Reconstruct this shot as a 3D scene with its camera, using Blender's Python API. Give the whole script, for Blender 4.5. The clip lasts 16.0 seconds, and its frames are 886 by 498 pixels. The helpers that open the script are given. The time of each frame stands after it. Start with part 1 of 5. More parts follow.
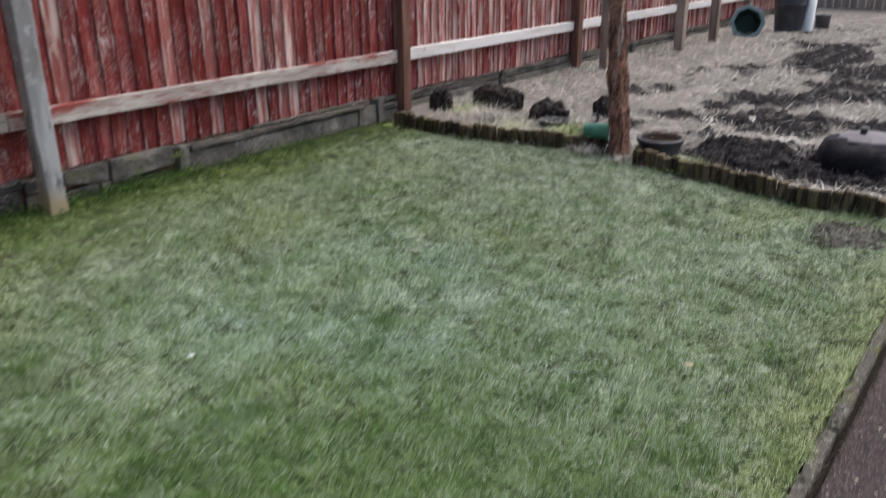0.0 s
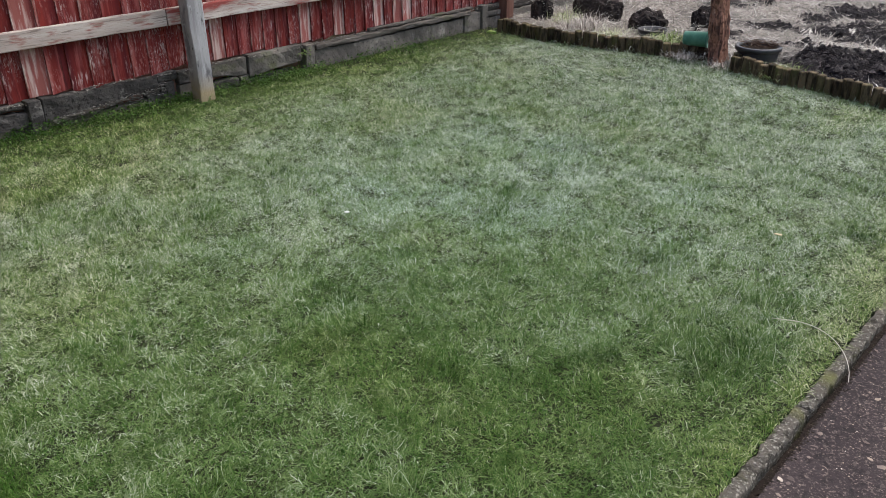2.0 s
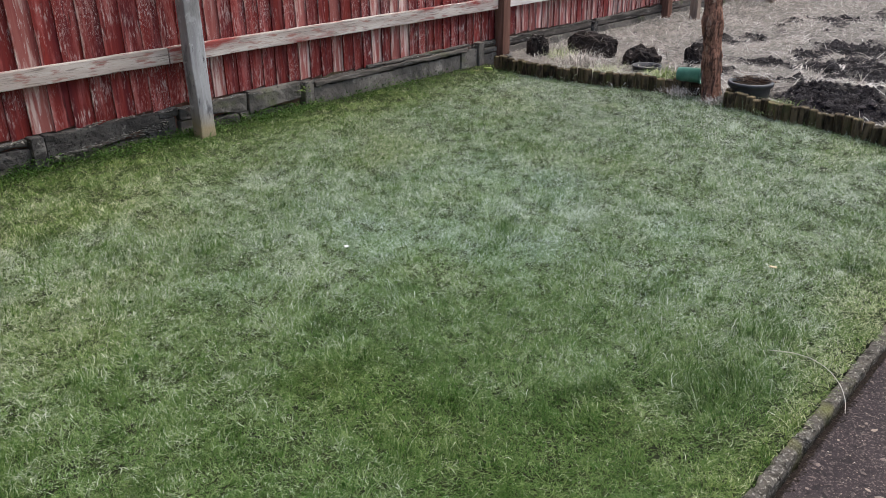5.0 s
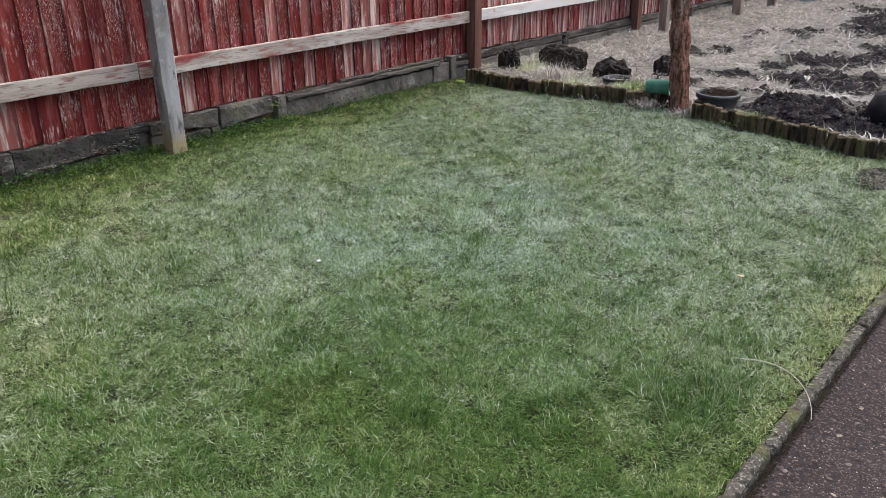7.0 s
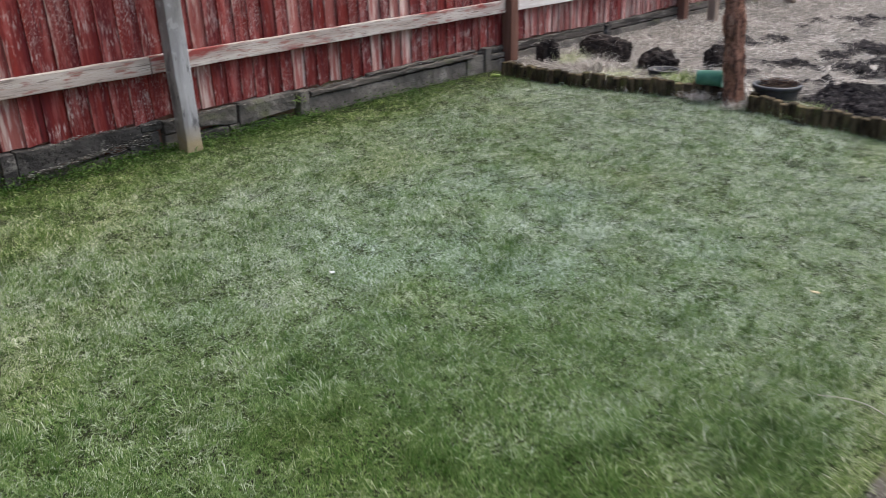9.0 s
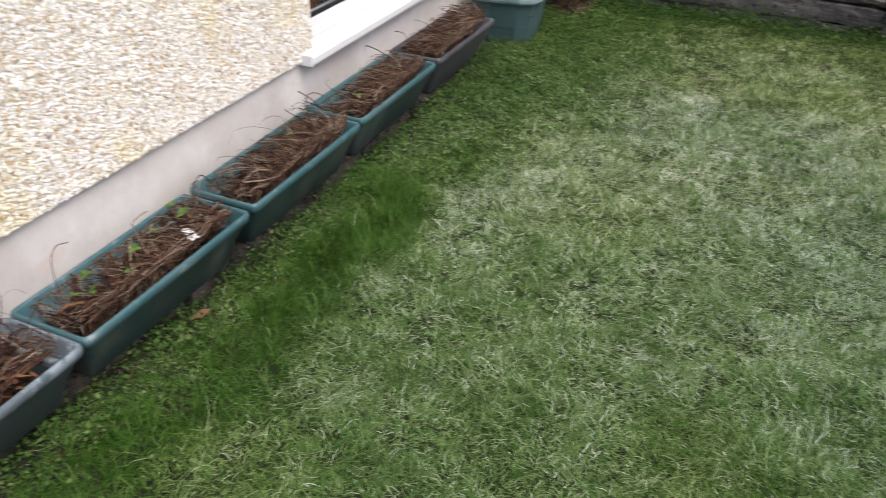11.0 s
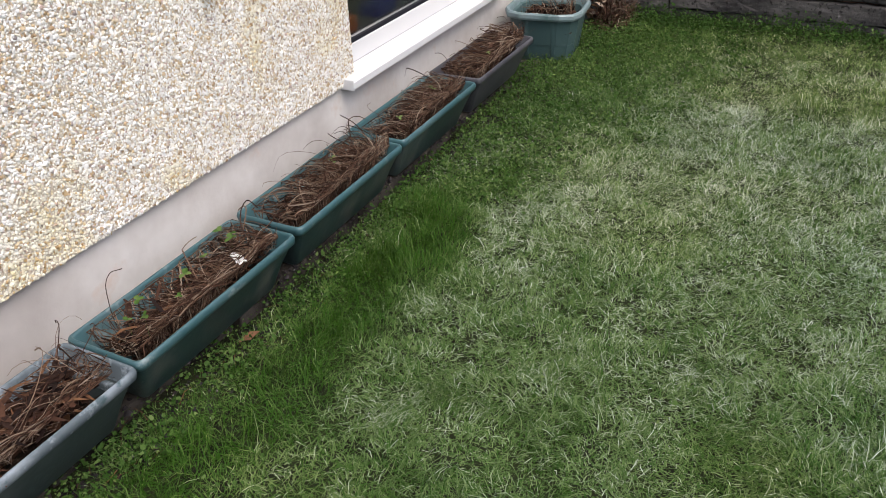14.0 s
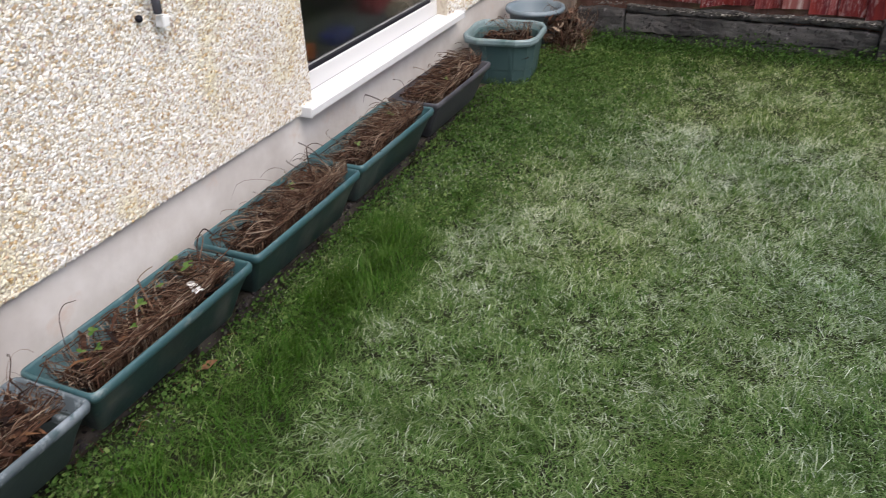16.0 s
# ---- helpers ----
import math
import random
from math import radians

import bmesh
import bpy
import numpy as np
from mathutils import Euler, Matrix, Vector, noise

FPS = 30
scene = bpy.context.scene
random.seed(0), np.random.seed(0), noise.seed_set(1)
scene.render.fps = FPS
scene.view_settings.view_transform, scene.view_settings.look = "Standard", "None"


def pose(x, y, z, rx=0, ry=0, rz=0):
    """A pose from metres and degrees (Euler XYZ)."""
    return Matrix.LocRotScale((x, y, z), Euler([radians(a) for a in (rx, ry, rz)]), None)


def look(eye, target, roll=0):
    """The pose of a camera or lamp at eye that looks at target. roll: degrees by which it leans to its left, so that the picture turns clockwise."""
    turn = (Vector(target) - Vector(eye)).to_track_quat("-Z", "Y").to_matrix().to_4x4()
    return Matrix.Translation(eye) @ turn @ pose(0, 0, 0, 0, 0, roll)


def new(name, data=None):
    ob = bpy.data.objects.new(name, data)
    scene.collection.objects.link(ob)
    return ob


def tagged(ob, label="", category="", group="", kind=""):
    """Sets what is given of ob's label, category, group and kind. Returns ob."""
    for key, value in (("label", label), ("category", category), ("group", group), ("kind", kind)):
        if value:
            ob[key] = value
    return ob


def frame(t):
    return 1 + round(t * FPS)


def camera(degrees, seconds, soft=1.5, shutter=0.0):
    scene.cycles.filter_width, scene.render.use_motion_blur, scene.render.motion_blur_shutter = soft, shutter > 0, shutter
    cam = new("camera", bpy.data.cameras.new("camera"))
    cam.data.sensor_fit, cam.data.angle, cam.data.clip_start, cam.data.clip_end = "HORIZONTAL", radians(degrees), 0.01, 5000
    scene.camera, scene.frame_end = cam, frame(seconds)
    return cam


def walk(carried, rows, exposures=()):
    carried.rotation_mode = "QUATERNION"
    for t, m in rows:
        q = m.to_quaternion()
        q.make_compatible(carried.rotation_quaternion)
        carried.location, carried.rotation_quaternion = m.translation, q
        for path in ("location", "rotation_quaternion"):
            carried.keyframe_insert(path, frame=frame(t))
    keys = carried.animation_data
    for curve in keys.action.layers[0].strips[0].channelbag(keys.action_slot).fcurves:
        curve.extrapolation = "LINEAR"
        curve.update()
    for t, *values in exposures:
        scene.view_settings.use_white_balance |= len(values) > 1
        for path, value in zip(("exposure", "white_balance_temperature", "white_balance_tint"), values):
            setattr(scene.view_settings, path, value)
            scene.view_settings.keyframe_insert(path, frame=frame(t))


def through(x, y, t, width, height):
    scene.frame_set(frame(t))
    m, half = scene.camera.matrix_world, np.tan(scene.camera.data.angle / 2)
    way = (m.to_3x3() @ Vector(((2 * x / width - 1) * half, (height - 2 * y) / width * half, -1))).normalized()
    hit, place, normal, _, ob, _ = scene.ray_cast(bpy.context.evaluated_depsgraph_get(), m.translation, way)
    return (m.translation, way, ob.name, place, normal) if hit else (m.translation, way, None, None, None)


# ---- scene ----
cam = camera(57.9, 16.0, soft=0.6, shutter=0.5)
# seconds, eye, yaw, pitch, roll
ROWS = [
    (0, -0.200, 0.555, 1.385, 37.21, -20.85, -0.58),
    (0.5, -0.143, 0.343, 1.346, 40.34, -25.86, -0.31),
    (1, -0.068, 0.242, 1.372, 45.45, -26.91, -2.10),
    (1.5, -0.050, 0.108, 1.360, 42.19, -26.70, 0.36),
    (2, -0.037, 0.020, 1.378, 42.79, -26.24, -0.68),
    (2.5, -0.031, -0.010, 1.384, 42.39, -25.37, -0.15),
    (3, -0.024, -0.015, 1.390, 43.09, -24.88, -0.42),
    (3.5, -0.021, -0.010, 1.394, 43.06, -24.52, -0.39),
    (4, -0.023, -0.008, 1.391, 43.03, -24.23, -0.56),
    (6.5, -0.006, -0.002, 1.401, 41.37, -23.15, -1.00),
    (7, 0.000, 0.000, 1.402, 40.72, -23.01, -0.78),
    (7.5, -0.001, 0.003, 1.402, 40.59, -22.93, -0.85),
    (8, 0.007, 0.005, 1.400, 40.50, -22.81, -1.16),
    (8.2, 0.006, 0.009, 1.398, 40.37, -22.95, -1.23),
    (10.3, -0.648, 1.154, 1.115, 87.01, -29.92, 0.83),
    (10.4, -0.622, 1.198, 1.149, 95.20, -31.64, 1.45),
    (10.5, -0.606, 1.227, 1.157, 98.89, -33.00, 1.14),
    (11, -0.557, 1.271, 1.187, 113.62, -33.52, 1.18),
    (11.5, -0.549, 1.286, 1.188, 116.81, -33.46, -0.34),
    (12, -0.547, 1.300, 1.194, 116.74, -32.68, -1.28),
    (12.5, -0.543, 1.292, 1.194, 116.57, -32.33, -1.04),
    (13, -0.552, 1.288, 1.196, 116.79, -32.23, -1.37),
    (13.5, -0.555, 1.284, 1.193, 117.73, -32.44, -1.68),
    (14, -0.554, 1.284, 1.196, 117.60, -32.23, -2.26),
    (14.5, -0.555, 1.282, 1.194, 117.22, -32.31, -1.90),
    (15, -0.560, 1.282, 1.195, 117.16, -32.43, -2.05),
    (15.5, -0.557, 1.290, 1.198, 116.83, -31.92, -2.19),
    (16, -0.556, 1.325, 1.207, 115.19, -30.67, -2.27),
]


def aim(x, y, z, yaw, pitch, roll):
    a, b = radians(yaw), radians(pitch)
    ahead = Vector((-math.sin(a) * math.cos(b), math.cos(a) * math.cos(b), math.sin(b)))
    return look((x, y, z), Vector((x, y, z)) + ahead, roll)


walk(cam, [(t, aim(*row)) for t, *row in ROWS], [(0.0, 0.76, 6150, 7), (1.0, 0.8, 6150, 7), (2.5, 0.88, 6150, 7), (8.2, 0.88, 6150, 7), (10.3, 0.9, 6130, 9), (11.5, 0.75, 6130, 10), (13.0, 0.63, 6130, 10), (16.0, 0.6, 6130, 10)])

# ---- light: overcast winter sky ----
world = bpy.data.worlds.new("overcast_sky")
scene.world = world
world.use_nodes = True
wn = world.node_tree
sky = wn.nodes.new("ShaderNodeTexSky")
sky.sky_type = "NISHITA"
sky.sun_disc = False
sky.sun_elevation, sky.sun_rotation = radians(62), radians(22)
sky.air_density, sky.dust_density, sky.ozone_density = 1.0, 6.0, 0.6
wn.links.new(sky.outputs[0], wn.nodes["Background"].inputs[0])
wn.nodes["Background"].inputs[1].default_value = 0.15
sun_data = bpy.data.lights.new("sun", "SUN")
sun_data.energy, sun_data.angle, sun_data.color = 1.3, radians(60), (1.0, 0.96, 0.9)
sun = new("sun", sun_data)
sun.matrix_world = look((2.4, 6.0, 12), (0, 0, 0))

# ---- plan ----
FENCE = -4.667          # face of the boards
WALL = -0.107           # face of the house wall
KERB = -0.545           # lawn side of the kerb
BED = 5.4               # line of the log edging


# ---- small tools ----
def part(name, bm, material, parent=None, label="", smooth=False):
    me = bpy.data.meshes.new(name)
    bm.to_mesh(me)
    bm.free()
    me.materials.append(material)
    if smooth:
        me.polygons.foreach_set("use_smooth", [True] * len(me.polygons))
    ob = new(name, me)
    if parent is not None:
        ob.parent = parent
    return tagged(ob, label)


def thing(name, x, y, z, label, category, group="", kind="", rz=0):
    ob = new(name)
    ob.empty_display_size = 0.1
    ob.matrix_basis = pose(x, y, z, 0, 0, rz)
    return tagged(ob, label, category, group, kind)


def piece(name, me, parent, m):
    ob = new(name, me)
    ob.parent = parent
    ob.matrix_basis = m
    return ob


def box(x0, y0, z0, x1, y1, z1, bevel=0.0, segments=1, bm=None):
    bm = bm or bmesh.new()
    made = bmesh.ops.create_cube(bm, size=1.0)["verts"]
    bmesh.ops.transform(bm, matrix=Matrix.Translation(((x0 + x1) / 2, (y0 + y1) / 2, (z0 + z1) / 2))
                        @ Matrix.Diagonal((x1 - x0, y1 - y0, z1 - z0, 1)), verts=made)
    if bevel:
        edges = list({e for v in made for e in v.link_edges})
        bmesh.ops.bevel(bm, geom=edges, offset=bevel, segments=segments, affect="EDGES", profile=0.6)
    return bm


def cuts(bm, axis, places):
    for p in places:
        co, no = [0, 0, 0], [0, 0, 0]
        co[axis], no[axis] = p, 1
        bmesh.ops.bisect_plane(bm, geom=bm.verts[:] + bm.edges[:] + bm.faces[:], plane_co=co, plane_no=no)
    return bm


def roughen(bm, amount, size, seed=0.0):
    for v in bm.verts:
        v.co += amount * noise.noise_vector(v.co / size + Vector((seed, seed * 1.7, 3.1)))
    return bm


def lathe(profile, sides=32, bm=None, start=0.0):
    """A turned body from (radius, height) pairs."""
    bm = bm or bmesh.new()
    rings = []
    for r, z in profile:
        rings.append([bm.verts.new((r * math.cos(start + 2 * math.pi * k / sides), r * math.sin(start + 2 * math.pi * k / sides), z)) for k in range(sides)])
    for a, b in zip(rings, rings[1:]):
        for k in range(sides):
            bm.faces.new((a[k], a[(k + 1) % sides], b[(k + 1) % sides], b[k]))
    return bm, rings


def fast_mesh(name, verts, faces, material, parent=None, label="", kind="", attrs=None):
    """A mesh from numpy arrays; every face has as many corners as the array is wide."""
    me = bpy.data.meshes.new(name)
    n, k = faces.shape
    me.vertices.add(len(verts))
    me.vertices.foreach_set("co", np.ascontiguousarray(verts, np.float32).ravel())
    me.loops.add(n * k)
    me.loops.foreach_set("vertex_index", np.ascontiguousarray(faces, np.int32).ravel())
    me.polygons.add(n)
    me.polygons.foreach_set("loop_start", np.arange(0, n * k, k, dtype=np.int32))
    me.update(calc_edges=True)
    for key, values in (attrs or {}).items():
        at = me.attributes.new(key, "FLOAT", "POINT")
        at.data.foreach_set("value", np.ascontiguousarray(values, np.float32))
    me.materials.append(material)
    ob = new(name, me)
    if parent is not None:
        ob.parent = parent
    return tagged(ob, label, kind=kind)


rng = np.random.default_rng(7)


def patches(x, y, size, seed):
    """Smooth random field in 0..1 over the plan, with patches of that size."""
    grid = np.random.default_rng(seed).random((256, 256))
    u, v = x / size + 61.3, y / size + 37.7
    i, j = np.floor(u).astype(int), np.floor(v).astype(int)
    a, b = u - i, v - j
    a, b = a * a * (3 - 2 * a), b * b * (3 - 2 * b)
    g = lambda p, q: grid[p % 256, q % 256]
    return (g(i, j) * (1 - a) + g(i + 1, j) * a) * (1 - b) + (g(i, j + 1) * (1 - a) + g(i + 1, j + 1) * a) * b


def blades(roots, yaw, length, width, rise, curl, bend=0.0):
    """Bent grass-like blades as three triangles each."""
    n = len(roots)
    d = np.stack([np.cos(yaw), np.sin(yaw), np.zeros(n)], 1)
    s = np.stack([-np.sin(yaw), np.cos(yaw), np.zeros(n)], 1) * (width / 2)[:, None]
    up = np.array([0, 0, 1.0])
    mid = roots + d * (length * 0.45 * np.cos(rise))[:, None] + up * (length * 0.5 * np.sin(rise))[:, None]
    e = np.stack([np.cos(yaw + bend), np.sin(yaw + bend), np.zeros(n)], 1)
    tip = mid + e * (length * 0.5 * np.cos(rise - curl))[:, None] + up * (length * 0.5 * np.sin(rise - curl))[:, None]
    tip[:, 2] = np.maximum(tip[:, 2], roots[:, 2] + 0.004)
    v = np.stack([roots - s, roots + s, mid - s * 0.9, mid + s * 0.9, tip], 1).reshape(-1, 3)
    base = np.arange(n)[:, None] * 5
    f = np.concatenate([base + (0, 1, 3), base + (0, 3, 2), base + (2, 3, 4)], 1).reshape(-1, 3)
    return v, f


# ---- materials ----
def mix_colour(nt, factor, a, b):
    m = nt.nodes.new("ShaderNodeMix")
    m.data_type = "RGBA"
    for socket, value in ((m.inputs[0], factor), (m.inputs[6], a), (m.inputs[7], b)):
        if isinstance(value, bpy.types.NodeSocket):
            nt.links.new(value, socket)
        else:
            socket.default_value = (*value, 1) if isinstance(value, tuple) else value
    return m.outputs[2]


def noise_factor(nt, vector, scale, low, high, detail=4.0, stretch=(1, 1, 1), rough=0.6):
    mp = nt.nodes.new("ShaderNodeMapping")
    mp.inputs["Scale"].default_value = stretch
    nt.links.new(vector, mp.inputs[0])
    tx = nt.nodes.new("ShaderNodeTexNoise")
    tx.inputs["Scale"].default_value, tx.inputs["Detail"].default_value, tx.inputs["Roughness"].default_value = scale, detail, rough
    nt.links.new(mp.outputs[0], tx.inputs["Vector"])
    if low is None:
        return tx.outputs[0]
    mr = nt.nodes.new("ShaderNodeMapRange")
    mr.inputs[1].default_value, mr.inputs[2].default_value = low, high
    nt.links.new(tx.outputs[0], mr.inputs[0])
    return mr.outputs[0]


def surface(name, base, rough=0.8, layers=(), bump=(), metal=0.0, pieces=0.0, islands=0.0, specular=0.1, attr=None):
    """A principled material. layers: (scale, colour, low, high[, stretch]) mixed over the base by noise, and only within a second noise (scale, low, high) if given; bump: (scale, depth[, stretch]);
    pieces / islands: how much each object / each loose piece differs in brightness; attr: (name, colour) mixed in by a mesh attribute."""
    m = bpy.data.materials.new(name)
    m.use_nodes = True
    nt = m.node_tree
    p = nt.nodes["Principled BSDF"]
    p.inputs["Roughness"].default_value, p.inputs["Metallic"].default_value = rough, metal
    p.inputs["Specular IOR Level"].default_value = specular
    tc, info = nt.nodes.new("ShaderNodeTexCoord"), nt.nodes.new("ShaderNodeObjectInfo")
    shift = nt.nodes.new("ShaderNodeVectorMath")
    shift.operation = "MULTIPLY_ADD"
    shift.inputs[1].default_value, shift.inputs[0].default_value = (31, 17, 23), (1, 1, 1)
    nt.links.new(info.outputs["Random"], shift.inputs[0])
    nt.links.new(tc.outputs["Object"], shift.inputs[2])
    vector = shift.outputs[0]
    colour = mix_colour(nt, 0.0, base, base)
    for scale, tone, low, high, *rest in layers:
        factor = noise_factor(nt, vector, scale, low, high, 5.0, rest[0] if rest else (1, 1, 1))
        if len(rest) > 1:
            both = nt.nodes.new("ShaderNodeMath")
            both.operation = "MULTIPLY"
            nt.links.new(factor, both.inputs[0])
            nt.links.new(noise_factor(nt, vector, *rest[1]), both.inputs[1])
            factor = both.outputs[0]
        colour = mix_colour(nt, factor, colour, tone)
    if attr:
        at = nt.nodes.new("ShaderNodeAttribute")
        at.attribute_name = attr[0]
        colour = mix_colour(nt, at.outputs["Fac"], colour, attr[1])
    for amount, source in ((pieces, info.outputs["Random"]), (islands, None)):
        if amount:
            if source is None:
                source = nt.nodes.new("ShaderNodeNewGeometry").outputs["Random Per Island"]
            mr = nt.nodes.new("ShaderNodeMapRange")
            mr.inputs[3].default_value, mr.inputs[4].default_value = 1 - amount, 1 + amount
            nt.links.new(source, mr.inputs[0])
            hs = nt.nodes.new("ShaderNodeHueSaturation")
            nt.links.new(mr.outputs[0], hs.inputs["Value"])
            nt.links.new(colour, hs.inputs["Color"])
            colour = hs.outputs[0]
    nt.links.new(colour, p.inputs["Base Color"])
    normal = None
    for scale, depth, *rest in bump:
        b = nt.nodes.new("ShaderNodeBump")
        b.inputs["Strength"].default_value, b.inputs["Distance"].default_value = 1.0, depth
        nt.links.new(noise_factor(nt, vector, scale, None, None, 6.0, rest[0] if rest else (1, 1, 1)), b.inputs["Height"])
        if normal:
            nt.links.new(normal, b.inputs["Normal"])
        normal = b.outputs[0]
    if normal:
        nt.links.new(normal, p.inputs["Normal"])
    return m


def leafy(name, dark, pale, tip, attr="pale", through=0.25, islands=0.3, cool=None):
    """Thin leaves and blades: colour from a patch value, each blade a little different, some light passing through."""
    m = bpy.data.materials.new(name)
    m.use_nodes = True
    nt = m.node_tree
    p, out = nt.nodes["Principled BSDF"], nt.nodes["Material Output"]
    p.inputs["Roughness"].default_value, p.inputs["Specular IOR Level"].default_value = 0.6, 0.12
    at = nt.nodes.new("ShaderNodeAttribute")
    at.attribute_name = attr
    geo = nt.nodes.new("ShaderNodeNewGeometry")
    ramp = nt.nodes.new("ShaderNodeValToRGB")
    e = ramp.color_ramp.elements
    e[0].position, e[0].color = 0.0, (*dark, 1)
    e[1].position, e[1].color = 1.0, (*tip, 1)
    mid = e.new(0.55)
    mid.color = (*pale, 1)
    add = nt.nodes.new("ShaderNodeMath")
    add.operation = "MULTIPLY_ADD"
    add.inputs[1].default_value = islands
    nt.links.new(geo.outputs["Random Per Island"], add.inputs[0])
    nt.links.new(at.outputs["Fac"], add.inputs[2])
    nt.links.new(add.outputs[0], ramp.inputs[0])
    tone = ramp.outputs[0]
    if cool:
        ca = nt.nodes.new("ShaderNodeAttribute")
        ca.attribute_name = "cool"
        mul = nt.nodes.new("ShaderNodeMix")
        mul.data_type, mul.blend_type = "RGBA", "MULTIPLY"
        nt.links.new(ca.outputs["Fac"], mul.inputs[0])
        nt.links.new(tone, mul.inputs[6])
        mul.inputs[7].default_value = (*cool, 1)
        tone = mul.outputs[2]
        wa = nt.nodes.new("ShaderNodeAttribute")
        wa.attribute_name = "warm"
        mul = nt.nodes.new("ShaderNodeMix")
        mul.data_type, mul.blend_type = "RGBA", "MULTIPLY"
        nt.links.new(wa.outputs["Fac"], mul.inputs[0])
        nt.links.new(tone, mul.inputs[6])
        mul.inputs[7].default_value = (1.1, 1.0, 0.62, 1)
        tone = mul.outputs[2]
    nt.links.new(tone, p.inputs["Base Color"])
    tr, mx = nt.nodes.new("ShaderNodeBsdfTranslucent"), nt.nodes.new("ShaderNodeMixShader")
    nt.links.new(tone, tr.inputs[0])
    mx.inputs[0].default_value = through
    nt.links.new(p.outputs[0], mx.inputs[1])
    nt.links.new(tr.outputs[0], mx.inputs[2])
    nt.links.new(mx.outputs[0], out.inputs[0])
    return m


GRAIN = (9, 9, 0.6)
m_red = surface("red_fence_paint", (0.16, 0.023, 0.019), 0.75,
                [(2.2, (0.085, 0.014, 0.017), 0.4, 0.65, GRAIN), (4, (0.25, 0.07, 0.066), 0.5, 0.66, (6, 6, 0.7)), (20, (0.5, 0.42, 0.41), 0.52, 0.63, (4, 4, 0.8), (4.5, 0.49, 0.68)), (70, (0.46, 0.38, 0.37), 0.55, 0.64, (3, 3, 0.8), (2.6, 0.5, 0.66)), (45, (0.36, 0.2, 0.19), 0.52, 0.66, (3, 3, 0.6), (2.2, 0.48, 0.7)), (14, (0.55, 0.48, 0.47), 0.6, 0.67, (5, 5, 0.3), (3, 0.56, 0.66)), (8, (0.05, 0.012, 0.012), 0.62, 0.72, (4, 4, 0.4))],
                [(30, 0.002, (4, 4, 0.3))], pieces=0.22)
m_red_worn = surface("worn_red_fence_paint", (0.25, 0.085, 0.076), 0.8,
                     [(2.2, (0.17, 0.04, 0.038), 0.48, 0.66, GRAIN), (5, (0.46, 0.34, 0.31), 0.47, 0.62, (5, 5, 0.5)), (24, (0.5, 0.42, 0.4), 0.6, 0.68, (4, 4, 0.4))],
                     [(30, 0.002, (4, 4, 0.3))], pieces=0.3)
m_rail = surface("weathered_rail_wood", (0.33, 0.275, 0.25), 0.85,
                 [(3, (0.45, 0.4, 0.37), 0.42, 0.6, (6, 0.6, 6)), (14, (0.26, 0.13, 0.115), 0.55, 0.66, (3, 0.5, 3)), (2.1, (0.22, 0.055, 0.05), 0.53, 0.62, (3, 0.8, 3)), (9, (0.26, 0.21, 0.18), 0.6, 0.7, (4, 0.4, 4)), (30, (0.19, 0.155, 0.14), 0.55, 0.65, (5, 0.22, 5))],
                 [(40, 0.002, (4, 0.3, 4))], pieces=0.1)
m_rail_white = surface("white_rail_paint", (0.66, 0.62, 0.6), 0.8,
                       [(3, (0.5, 0.43, 0.4), 0.5, 0.7, (6, 0.6, 6)), (6, (0.3, 0.13, 0.12), 0.66, 0.74, (3, 0.8, 3))], [(40, 0.002, (4, 0.3, 4))])
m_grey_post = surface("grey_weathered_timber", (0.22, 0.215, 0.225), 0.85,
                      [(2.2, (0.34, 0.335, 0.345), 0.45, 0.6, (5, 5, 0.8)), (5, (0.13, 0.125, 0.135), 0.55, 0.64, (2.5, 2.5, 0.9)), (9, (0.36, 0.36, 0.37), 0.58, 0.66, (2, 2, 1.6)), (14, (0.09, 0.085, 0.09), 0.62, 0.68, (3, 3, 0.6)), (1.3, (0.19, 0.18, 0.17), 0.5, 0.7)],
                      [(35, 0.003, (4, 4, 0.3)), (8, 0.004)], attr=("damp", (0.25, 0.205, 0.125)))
m_brown_post = surface("brown_stained_timber", (0.12, 0.06, 0.045), 0.8,
                       [(3, (0.19, 0.105, 0.08), 0.45, 0.65, (6, 6, 0.6)), (1.7, (0.16, 0.15, 0.07), 0.58, 0.72)], [(35, 0.002, (4, 4, 0.3))])
m_pale_post = surface("pale_weathered_timber", (0.26, 0.205, 0.165), 0.85,
                      [(3, (0.15, 0.11, 0.09), 0.45, 0.65, (6, 6, 0.6)), (1.5, (0.33, 0.27, 0.22), 0.5, 0.7)], [(35, 0.002, (4, 4, 0.3))], pieces=0.15)
m_concrete = surface("old_dark_concrete", (0.085, 0.079, 0.075), 0.9,
                     [(3, (0.04, 0.037, 0.036), 0.42, 0.6), (7, (0.13, 0.122, 0.115), 0.54, 0.66, (1, 0.6, 1.6)), (16, (0.22, 0.205, 0.195), 0.62, 0.71), (2.3, (0.085, 0.092, 0.05), 0.6, 0.74), (45, (0.025, 0.023, 0.022), 0.57, 0.64)],
                     [(60, 0.006), (9, 0.01), (25, 0.007, (1, 0.6, 1.6))], pieces=0.2)
